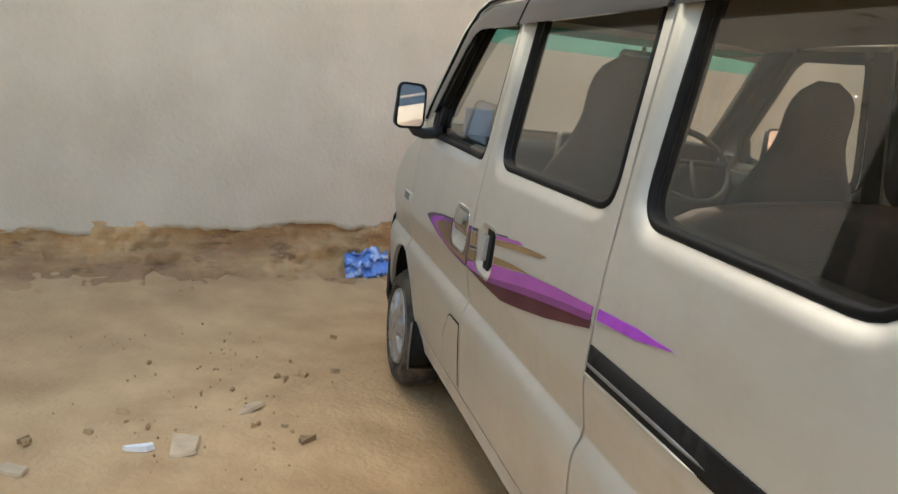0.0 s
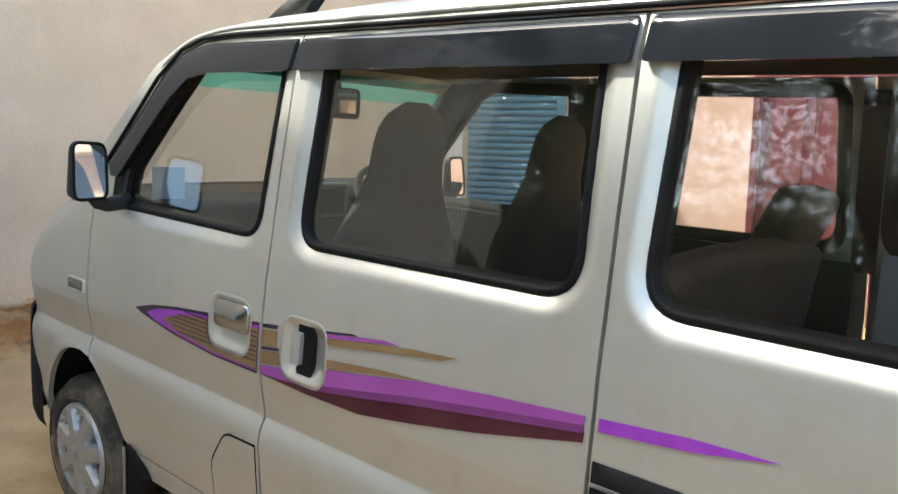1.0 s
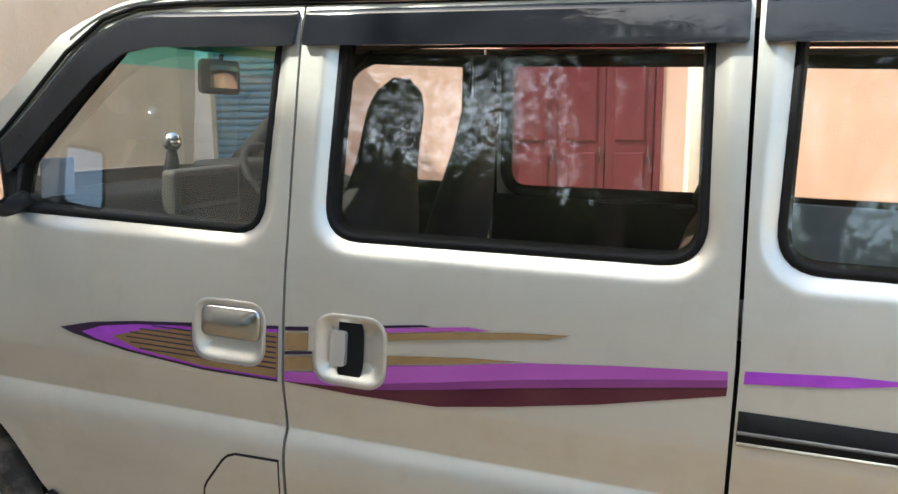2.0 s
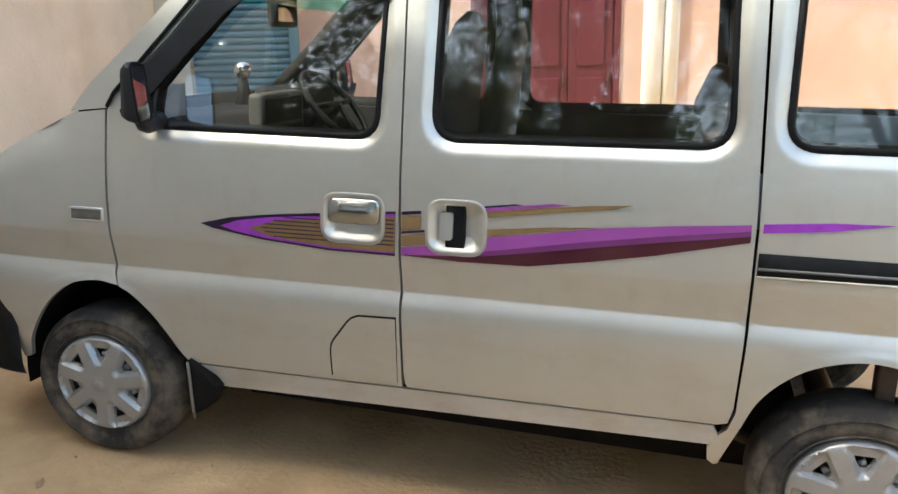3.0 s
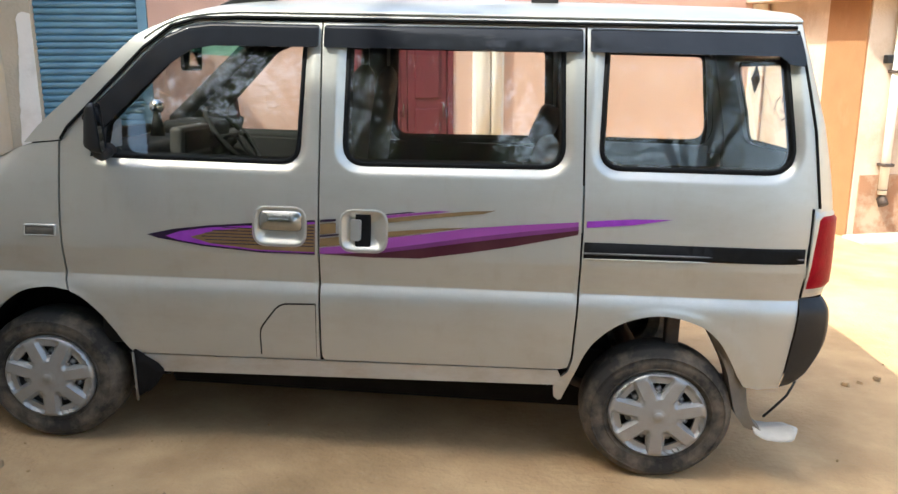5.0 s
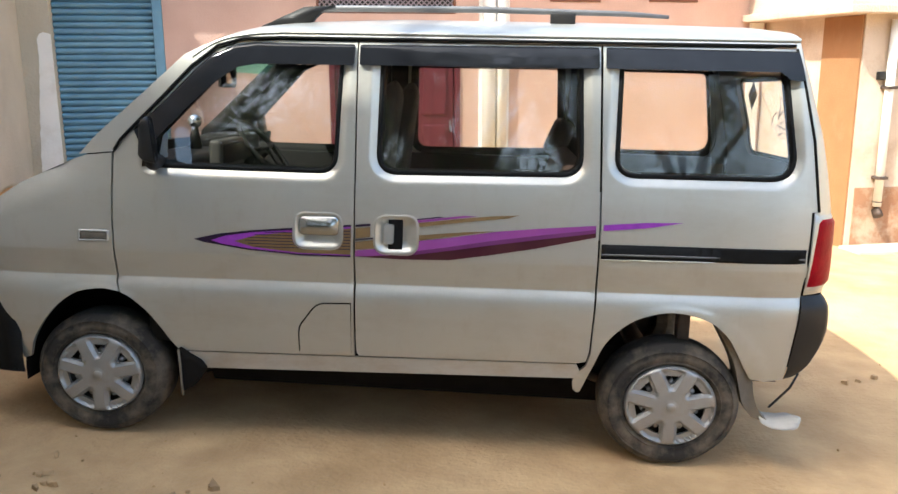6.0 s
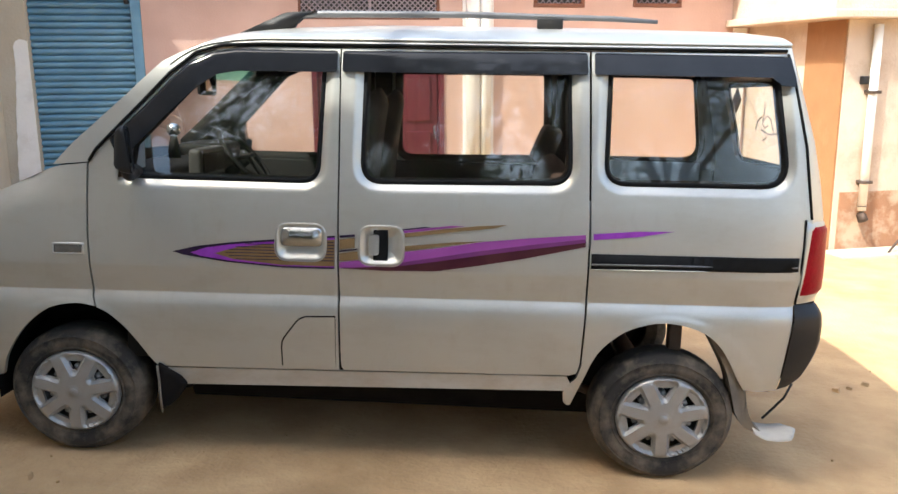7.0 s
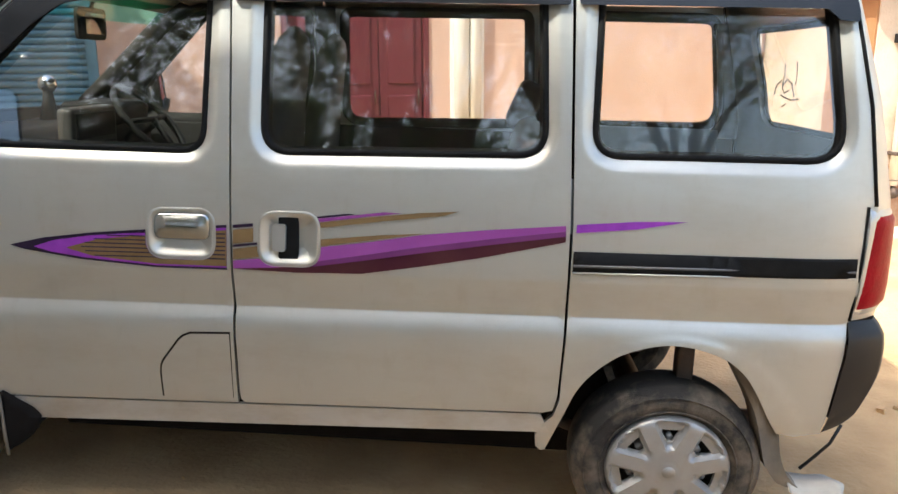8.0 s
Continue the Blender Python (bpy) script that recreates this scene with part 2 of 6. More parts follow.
IRON = stained(mat("rusty_iron", (0.08, 0.06, 0.05), 0.7, 0.3, 20, 0.3, 0.2, 120), (0.16, 0.07, 0.035), 8, 0.5, 0.7, 0.6)
MESH_STEEL = mat("pale_grille_steel", (0.4, 0.34, 0.37), 0.5, 0.4, 30, 0.1)
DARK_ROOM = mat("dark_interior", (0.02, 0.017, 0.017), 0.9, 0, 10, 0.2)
PIPE = mat("white_pvc_pipe", (0.8, 0.78, 0.72), 0.45, 0, 10, 0.05)
BLUE_BAG = stained(mat("blue_plastic_bag", (0.12, 0.25, 0.62), 0.35, 0, 25, 0.2, 0.3, 60), (0.6, 0.68, 0.8), 14, 0.5, 0.6, 0.8)
RIBBON = stained(mat("red_white_ribbon", (0.6, 0.5, 0.46), 0.8, 0, 10, 0.05), (0.5, 0.16, 0.16), 9, 0.48, 0.6, 0.6)
BARK = mat("bark", (0.13, 0.09, 0.06), 0.95, 0, 12, 0.3, 0.8, 40, stretch=(3, 3, 0.6))
LEAF = leafy(mat("leaves", (0.075, 0.105, 0.04), 0.55, 0, 4, 0.3, second=(0.1, 0.125, 0.05)))


# ---- mesh helpers ----
from mathutils.geometry import delaunay_2d_cdt


def part(name, bm, material, parent=None, label="", smooth=True, angle=None):
    """Links a bmesh as one mesh object under a thing or a part."""
    me = bpy.data.meshes.new(name)
    bm.to_mesh(me)
    bm.free()
    me.materials.append(material)
    if smooth:
        for p in me.polygons:
            p.use_smooth = True
        if angle:
            me.set_sharp_from_angle(angle=radians(angle))
    ob = new(name, me)
    ob.parent = parent
    if label:
        ob["label"] = label
    return ob


def thing(name, label, category, group="", kind="", at=None):
    ob = new(name)
    ob.empty_display_size = 0.2
    if at is not None:
        ob.matrix_world = at
    return tagged(ob, label, category, group, kind)


def box(x0, x1, y0, y1, z0, z1, bevel=0.0, seg=2, bm=None):
    bm2 = bmesh.new()
    bmesh.ops.create_cube(bm2, size=1, matrix=Matrix.Translation(((x0 + x1) / 2, (y0 + y1) / 2, (z0 + z1) / 2)) @ Matrix.Diagonal((x1 - x0, y1 - y0, z1 - z0, 1)))
    if bevel:
        bmesh.ops.bevel(bm2, geom=bm2.edges[:], offset=bevel, segments=seg, affect="EDGES", profile=0.6)
    return join(bm, bm2)


def join(bm, other):
    if bm is None:
        return other
    me = bpy.data.meshes.new("tmp")
    other.to_mesh(me)
    other.free()
    bm.from_mesh(me)
    bpy.data.meshes.remove(me)
    return bm


def tube(points, radius, sides=10, bm=None, caps=True):
    """A tube along points; radius: one number or one a point."""
    bm = bm or bmesh.new()
    pts = [Vector(p) for p in points]
    rs = radius if isinstance(radius, (list, tuple)) else [radius] * len(pts)
    rings = []
    for i, p in enumerate(pts):
        d = (pts[min(i + 1, len(pts) - 1)] - pts[max(i - 1, 0)]).normalized()
        q = d.to_track_quat("Z", "Y")
        rings.append([bm.verts.new(p + q @ Vector((rs[i] * math.cos(a), rs[i] * math.sin(a), 0))) for a in (2 * math.pi * k / sides for k in range(sides))])
    for r0, r1 in zip(rings, rings[1:]):
        for k in range(sides):
            bm.faces.new((r0[k], r0[(k + 1) % sides], r1[(k + 1) % sides], r1[k]))
    if caps:
        bm.faces.new(list(reversed(rings[0])))
        bm.faces.new(rings[-1])
    return bm


def rounded(points, radii, n=5):
    """A closed outline with rounded corners."""
    out = []
    m = len(points)
    for i, p in enumerate(points):
        r = radii[i] if isinstance(radii, (list, tuple)) else radii
        p = Vector(p)
        a, b = Vector(points[i - 1]) - p, Vector(points[(i + 1) % m]) - p
        if r <= 0:
            out.append(tuple(p))
            continue
        half = a.angle(b) / 2
        t = min(r / math.tan(half), a.length * 0.48, b.length * 0.48)
        p0, p1 = p + a.normalized() * t, p + b.normalized() * t
        for k in range(n + 1):
            s = k / n
            out.append(tuple(p0 * (1 - s) ** 2 + p * 2 * s * (1 - s) + p1 * s * s))
    return out


def dense(loop, step, closed=True):
    out = []
    m = len(loop)
    for i in range(m if closed else m - 1):
        a, b = Vector(loop[i]), Vector(loop[(i + 1) % m])
        k = max(1, int((b - a).length / step + 0.5))
        out += [tuple(a.lerp(b, j / k)) for j in range(k)]
    return out if closed else out + [tuple(loop[-1])]


def inside(px, py, loop):
    L = np.array(loop)
    x0, y0 = L[:, 0], L[:, 1]
    x1, y1 = np.roll(x0, -1), np.roll(y0, -1)
    r = np.zeros(len(px), bool)
    for a, b, c, d in zip(x0, y0, x1, y1):
        if b == d:
            continue
        hit = ((b > py) != (d > py)) & (px < (c - a) * (py - b) / (d - b) + a)
        r ^= hit
    return r


def away(px, py, loop):
    """Distance of points from a closed loop."""
    L = np.array(loop)
    M = np.roll(L, -1, 0)
    best = np.full(len(px), 1e9)
    for (a, b), (c, d) in zip(L, M):
        vx, vy = c - a, d - b
        q = vx * vx + vy * vy
        if q == 0:
            continue
        t = np.clip(((px - a) * vx + (py - b) * vy) / q, 0, 1)
        best = np.minimum(best, np.hypot(px - a - t * vx, py - b - t * vy))
    return best


def sheet(outline, holes, place, step=0.03, inward=None, flange=0.02, bm=None, extra=()):
    """A curved sheet with openings: an outline in two coordinates, filled with a mesh and laid on a surface by place(u, v).
    inward: the way in which its edges are turned over, so that the sheet has thickness."""
    loops = [dense(outline, step)] + [dense(h, min(step, 0.02)) for h in holes]
    pts, edges = [], []
    for lp in loops:
        s = len(pts)
        pts += lp
        edges += [(s + i, s + (i + 1) % len(lp)) for i in range(len(lp))]
    L = np.array(loops[0])
    gu, gv = np.meshgrid(np.arange(L[:, 0].min() + step / 2, L[:, 0].max(), step), np.arange(L[:, 1].min() + step / 2, L[:, 1].max(), step))
    gu, gv = gu.ravel(), gv.ravel()
    if len(extra):
        E = np.array(extra)
        far_off = np.array([np.min((E[:, 0] - a) ** 2 + (E[:, 1] - b) ** 2) for a, b in zip(gu, gv)]) > (step * 0.6) ** 2
        gu, gv = np.concatenate([gu[far_off], E[:, 0]]), np.concatenate([gv[far_off], E[:, 1]])
    ok = inside(gu, gv, loops[0]) & (away(gu, gv, loops[0]) > min(step * 0.45, 0.005))
    for h in loops[1:]:
        ok &= ~inside(gu, gv, h) & (away(gu, gv, h) > min(step * 0.45, 0.005))
    pts += list(zip(gu[ok].tolist(), gv[ok].tolist()))
    vs, es, fs, *_ = delaunay_2d_cdt([Vector(p) for p in pts], edges, [], 0, 1e-5)
    V = np.array([(v.x, v.y) for v in vs])
    F = np.array([tuple(f) for f in fs])
    C = V[F].mean(1)
    keep = inside(C[:, 0], C[:, 1], loops[0])
    for h in loops[1:]:
        keep &= ~inside(C[:, 0], C[:, 1], h)
    bm2 = bmesh.new()
    mv = [bm2.verts.new(place(float(u), float(v))) for u, v in V]
    for f in F[keep]:
        bm2.faces.new([mv[i] for i in f])
    bmesh.ops.delete(bm2, geom=[v for v in bm2.verts if not v.link_faces], context="VERTS")
    if inward is not None:
        rim = [e for e in bm2.edges if e.is_boundary]
        ex = bmesh.ops.extrude_edge_only(bm2, edges=rim)
        for v in [g for g in ex["geom"] if isinstance(g, bmesh.types.BMVert)]:
            v.co += Vector(inward) * flange
    bmesh.ops.recalc_face_normals(bm2, faces=bm2.faces[:])
    return join(bm, bm2)


def shrunk(loop, d):
    """A closed loop moved inwards by d."""
    L = [Vector(p) for p in loop]
    area = sum(a.x * b.y - b.x * a.y for a, b in zip(L, L[1:] + L[:1]))
    s = 1 if area > 0 else -1
    out = []
    for i, p in enumerate(L):
        t = (L[(i + 1) % len(L)] - L[i - 1])
        if t.length < 1e-9:
            out.append(tuple(p))
            continue
        t.normalize()
        out.append(tuple(p + Vector((-t.y, t.x)) * s * d))
    return out


def ring(loop, steps, place):
    """A closed moulding: loops at (inset, depth) pairs, laid by place(u, v, depth)."""
    bm = bmesh.new()
    rows = []
    for inset, depth in steps:
        rows.append([bm.verts.new(place(u, v, depth)) for u, v in shrunk(loop, inset)])
    n = len(loop)
    for a, b in zip(rows, rows[1:]):
        for i in range(n):
            bm.faces.new((a[i], a[(i + 1) % n], b[(i + 1) % n], b[i]))
    bmesh.ops.recalc_face_normals(bm, faces=bm.faces[:])
    return bm


def lathe(profile, sides, squash=1.0, bm=None, close=False):
    """A body of turning round y, from (radius, y) pairs; squash flattens it in z."""
    bm = bm or bmesh.new()
    rows = []
    for r, y in profile:
        rows.append([bm.verts.new((r * math.cos(a), y, r * math.sin(a) * squash)) for a in (2 * math.pi * k / sides for k in range(sides))])
    for a, b in zip(rows, rows[1:]):
        for k in range(sides):
            bm.faces.new((a[k], a[(k + 1) % sides], b[(k + 1) % sides], b[k]))
    if close:
        bm.faces.new(rows[0])
        bm.faces.new(rows[-1])
    bmesh.ops.recalc_face_normals(bm, faces=bm.faces[:])
    return bm


def smooth01(t):
    t = min(1.0, max(0.0, t))
    return t * t * (3 - 2 * t)


def lerp_table(table, v):
    if v <= table[0][0]:
        return table[0][1]
    for (a, p), (b, q) in zip(table, table[1:]):
        if v <= b:
            return p + (q - p) * (v - a) / (b - a)
    return table[-1][1]


# ---- ground and walls ----
def ground_z(x, y):
    return -(0.0365 * x + 0.0324 * y)


TURN = radians(15)                                   # the houses stand askew to the van
U, N = Vector((math.cos(TURN), math.sin(TURN), 0)), Vector((-math.sin(TURN), math.cos(TURN), 0))
ORIGIN = Vector((1.57, 6.357, 0))                    # on the back wall, by the white column
HOUSE = Matrix.Translation(ORIGIN) @ Matrix.Rotation(TURN, 4, "Z")   # x along the back wall, y into it
SIDE_S = -4.89                                       # where the side wall meets the back wall


def build_ground():
    near = np.arange(-7, 9.01, 0.08)
    xs = np.concatenate([[-400, -200, -100, -60, -40, -28, -20, -15, -12, -10, -8.5], near, [10, 11.5, 14, 18, 25, 40, 70, 120, 220, 400]])
    neary = np.arange(-5, 8.01, 0.08)
    ys = np.concatenate([[-400, -200, -100, -60, -40, -28, -20, -14, -11, -9, -7.5, -6.2], neary, [9, 11, 14, 20, 30, 50, 90, 160, 300]])
    verts = []
    for y in ys:
        for x in xs:
            cx, cy = max(-14, min(16, x)), max(-14, min(14, y))
            z = ground_z(cx, cy)
            z += 0.014 * noise.noise((x * 0.8, y * 0.8, 0.3)) + 0.007 * noise.noise((x * 3.1, y * 3.1, 1.7)) + 0.003 * noise.noise((x * 9, y * 9, 4.1))
            q = (Vector((x, y, 0)) - ORIGIN)
            s = q.dot(U) - SIDE_S
            if 0 < s < 1.0:
                z += 0.07 * (1 - s) ** 2 + (1 - s) ** 2 * (0.035 * noise.noise((x * 2.6, y * 2.6, 7.3)) + 0.02 * noise.noise((x * 7, y * 7, 2.2)))
            for wx in (0.0, 2.35):                   # level under the tyres
                d = math.hypot(x - wx - 0.01, (y - 0.1) * 1.2)
                z += (ground_z(x, y) - z) * (1 - smooth01((d - 0.15) / 0.3))
            verts.append((x, y, z))
    w = len(xs)
    faces = [(j * w + i, j * w + i + 1, (j + 1) * w + i + 1, (j + 1) * w + i) for j in range(len(ys) - 1) for i in range(w - 1)]
    me = bpy.data.meshes.new("ground")
    me.from_pydata(verts, [], faces)
    me.materials.append(DIRT)
    for p in me.polygons:
        p.use_smooth = True
    tagged(new("ground", me), "bare packed sandy dirt of the lane, strewn with grit", "ground", kind="structure")


build_ground()


def wall_sheet(name, s0, s1, z0, z1, openings, y0, thick, material, label, cat="wall"):
    """A wall along the back wall's line, with openings (s0, s1, z0, z1) through it."""
    bm = bmesh.new()
    ss = sorted({s0, s1, *[v for o in openings for v in o[:2]]})
    zs = sorted({z0, z1, *[v for o in openings for v in o[2:]]})
    solid = lambda i, j: 0 <= i < len(ss) - 1 and 0 <= j < len(zs) - 1 and not any(o[0] <= (ss[i] + ss[i + 1]) / 2 <= o[1] and o[2] <= (zs[j] + zs[j + 1]) / 2 <= o[3] for o in openings)
    def quad(a, b, c, d):
        bm.faces.new([bm.verts.new(p) for p in (a, b, c, d)])
    ya, yb = y0, y0 + thick
    for i in range(len(ss) - 1):
        for j in range(len(zs) - 1):
            if not solid(i, j):
                continue
            a, b, c, d = ss[i], ss[i + 1], zs[j], zs[j + 1]
            quad((a, ya, c), (b, ya, c), (b, ya, d), (a, ya, d))
            quad((b, yb, c), (a, yb, c), (a, yb, d), (b, yb, d))
            if not solid(i - 1, j): quad((a, yb, c), (a, ya, c), (a, ya, d), (a, yb, d))
            if not solid(i + 1, j): quad((b, ya, c), (b, yb, c), (b, yb, d), (b, ya, d))
            if not solid(i, j - 1): quad((a, yb, c), (b, yb, c), (b, ya, c), (a, ya, c))
            if not solid(i, j + 1): quad((a, ya, d), (b, ya, d), (b, yb, d), (a, yb, d))
    bmesh.ops.remove_doubles(bm, verts=bm.verts[:], dist=1e-4)
    ob = part(name, bm, material, None, smooth=False)
    ob.matrix_world = HOUSE
    return tagged(ob, label, cat, kind="structure")


def build_side_wall():
    """The plain plastered wall across the van's nose, hand-trowelled, with a worn lower edge."""
    bm = bmesh.new()
    n, m = 300, 42
    rows = []
    for i in range(n + 1):
        y = -8.3 + 8.3 * i / n
        row = []
        low = 0.38 + 0.06 * noise.noise((y * 1.7, 3, 0)) + 0.035 * noise.noise((y * 6, 1, 0)) + 0.02 * noise.noise((y * 19, 4, 0))
        for j in range(m + 1):
            z = low + (4.2 - low) * (j / m) ** 1.3
            x = SIDE_S + 0.012 * noise.noise((y * 1.2, z * 1.2, 0.5)) + 0.005 * noise.noise((y * 5, z * 5, 2.5))
            row.append(bm.verts.new((x, y, z)))
        rows.append(row)
    for a, b in zip(rows, rows[1:]):
        for j in range(m):
            bm.faces.new((a[j], a[j + 1], b[j + 1], b[j]))
    # the broken lower edge, turned back to the wall's core
    for a, b in zip(rows, rows[1:]):
        va, vb = [bm.verts.new((v.co.x - 0.1, v.co.y, v.co.z - 0.01)) for v in (a[0], b[0])]
        bm.faces.new((a[0], b[0], vb, va))
    join(bm, box(SIDE_S - 0.24, SIDE_S - 0.04, -8.3, 0, -0.4, 4.19))
    bmesh.ops.recalc_face_normals(bm, faces=bm.faces[:])
    ob = part("wall_side", bm, PLASTER_BEIGE)
    ob.matrix_world = HOUSE
    tagged(ob, "tall beige lime-plastered wall with a crumbling lower edge", "wall", kind="structure")
    # the eroded footing along it
    bm = bmesh.new()
    rows = []
    for i in range(560):
        y = -8.3 + 8.3 * i / 559
        row = []
        g = ground_z(*(ORIGIN + U * SIDE_S + N * y).to_2d())
        for j in range(20):
            t = j / 19
            x = SIDE_S - 0.012 + 0.55 * (1 - t) ** 3.2
            z = g - 0.014 + (0.44 - g) * t ** 1.45
            lump = 0.06 * noise.noise((y * 2.2, t * 2.5, 0.2)) + 0.06 * noise.noise((y * 5, t * 7, 5.2)) + 0.035 * noise.noise((y * 15, t * 14, 9)) + 0.012 * noise.noise((y * 37, t * 30, 3))
            k = lump * min(1.0, t * 3.5) * (1 if t < 0.93 else 0.4)
            row.append(bm.verts.new((max(SIDE_S - 0.03, x + k * 1.1), y, z + k * 0.5)))
        rows.append(row)
    for a, b in zip(rows, rows[1:]):
        for j in range(19):
            bm.faces.new((a[j], a[j + 1], b[j + 1], b[j]))
    bmesh.ops.recalc_face_normals(bm, faces=bm.faces[:])
    ob = part("wall_footing", bm, FOOTING, smooth=True)
    ob.matrix_world = HOUSE
    tagged(ob, "crumbling brown earth and rubble footing under the plastered wall", "wall footing", kind="structure")


build_side_wall()

GRILLE = (-1.96, -0.45, 2.04, 3.3)
DOOR = (-1.85, -0.41, -0.45, 1.86)
VENTS = [(0.61, 1.21, 2.18, 2.46), (1.79, 2.39, 2.19, 2.47)]
SHUT = (-4.59, -3.52, -0.2, 2.55)
wall_sheet("wall_back", SIDE_S, 3.275, -0.6, 4.4, [GRILLE, DOOR, *VENTS, SHUT], 0.0, 0.24, PLASTER_PEACH, "peach-painted house wall with a shutter, a door and small vents")
bm = box(SIDE_S, -4.588, -0.06, 0.06, -0.3, 4.4, 0.01)
ob = part("wall_pier", bm, PLASTER_BEIGE, smooth=False)
ob.matrix_world = HOUSE
tagged(ob, "narrow beige plastered pier beside the blue shutter", "wall", kind="structure")
edge = dense([(-4.84, -0.3), (-4.59, -0.3), (-4.59, 1.815), (-4.66, 1.835), (-4.705, 1.815), (-4.72, 1.76), (-4.725, 1.5), (-4.765, 1.1), (-4.80, 0.57)], 0.03)
edge = [(u + (0.012 * noise.noise((v * 14, 2, 0)) + 0.008 * noise.noise((v * 40, 5, 0))) * (u < -4.62), v) for u, v in edge]
ob = part("wall_jamb", sheet(edge, [], lambda u, v: (u, -0.068 + 0.003 * noise.noise((u * 9, v * 9, 0)), v), 0.05, (0, 1, 0), 0.007), WHITE_WALL, smooth=False)
ob.matrix_world = HOUSE
tagged(ob, "flaking whitewashed plaster strip between wall and shutter", "wall", kind="structure")
# the room's darkness is put into this near-black wall
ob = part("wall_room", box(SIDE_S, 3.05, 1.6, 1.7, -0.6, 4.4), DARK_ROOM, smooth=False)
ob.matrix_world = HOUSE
tagged(ob, "added wall behind the openings, near-black for the unlit room", "wall", kind="structure")


# unseen eave, sized so that its shadow ends partway down the wall
ob = part("eave", box(SIDE_S + 0.01, 3.0, -0.30, -0.003, 2.66, 2.78, 0.015), PLASTER_PEACH, smooth=False)
ob.matrix_world = HOUSE
tagged(ob, "eave added out of view to shade the peach wall's upper part", "eave", kind="structure")


def build_shutter():
    th = thing("shutter", "closed blue-painted rolling steel shop shutter with narrow slats", "shutter", at=HOUSE)
    a, b, z0, z1 = SHUT
    pitch = 0.065
    n = int((z1 - z0) / pitch)
    for i in range(n):
        bm = bmesh.new()
        z = z0 + i * pitch
        prof = [(0.075, 0), (0.058, 0.003), (0.044, 0.014), (0.040, 0.03), (0.043, 0.046), (0.053, 0.056), (0.07, 0.0605), (0.075, 0.065)]
        L = [bm.verts.new((a + 0.004, y, z + d)) for y, d in prof]
        R = [bm.verts.new((b - 0.1, y, z + d)) for y, d in prof]
        for k in range(len(prof) - 1):
            bm.faces.new((L[k], R[k], R[k + 1], L[k + 1]))
        part("slat", bm, SHUTTER_BLUE, th)
    part("guide_rail", box(b - 0.1, b - 0.005, -0.012, 0.09, z0, z1, 0.006), SHUTTER_BLUE, th)
    part("backing_sheet", box(a + 0.004, b - 0.006, 0.09, 0.1, z0, z1), SHUTTER_BLUE, th, smooth=False)
    part("hasp", box(b - 0.16, b - 0.12, 0.02, 0.04, 2.18, 2.28, 0.004), IRON, th, "rusty hasp")


build_shutter()


def build_grille():
    th = thing("window_grille", "wide window with pale crisscross wire grille over a dark room", "window grille", at=HOUSE)
    a, b, z0, z1 = GRILLE
    bm = None
    for x0, x1, q0, q1 in ((a, b, z0, z0 + 0.035), (a, b, z1 - 0.035, z1), (a, a + 0.03, z0 + 0.035, z1 - 0.035), (b - 0.03, b, z0 + 0.035, z1 - 0.035)):
        bm = box(x0 + 0.002, x1 - 0.002, 0.01, 0.06, q0 + 0.002, q1 - 0.002, 0.003, bm=bm)
    part("frame", bm, WOOD_BROWN, th, "brown wooden frame", smooth=False)
    part("mullion", box((a + b) / 2 - 0.012, (a + b) / 2 + 0.012, 0.0, 0.03, z0 + 0.035, z1 - 0.035, 0.003), MESH_STEEL, th, smooth=False)
    bm = bmesh.new()
    sp = 0.058
    w, h = b - a, z1 - z0
    k = -int(h / sp)
    while k * sp < w:
        for sgn in (1, -1):
            # diagonal wires, clipped to the frame
            x0 = k * sp
            t0, t1 = max(0, -x0), min(h, w - x0)
            if t1 - t0 > 0.02:
                pa, pb = (a + x0 + t0, z0 + t0), (a + x0 + t1, z0 + t1)
                if sgn < 0:
                    pa, pb = (a + b - pa[0], pa[1]), (a + b - pb[0], pb[1])
                y = 0.034 + 0.006 * sgn
                tube([(pa[0], y, pa[1]), (pb[0], y, pb[1])], 0.007, 4, bm, caps=False)
        k += 1
    tagged(part("wire_mesh", bm, MESH_STEEL, th, "pale crisscross wire"), kind="stuff")


build_grille()


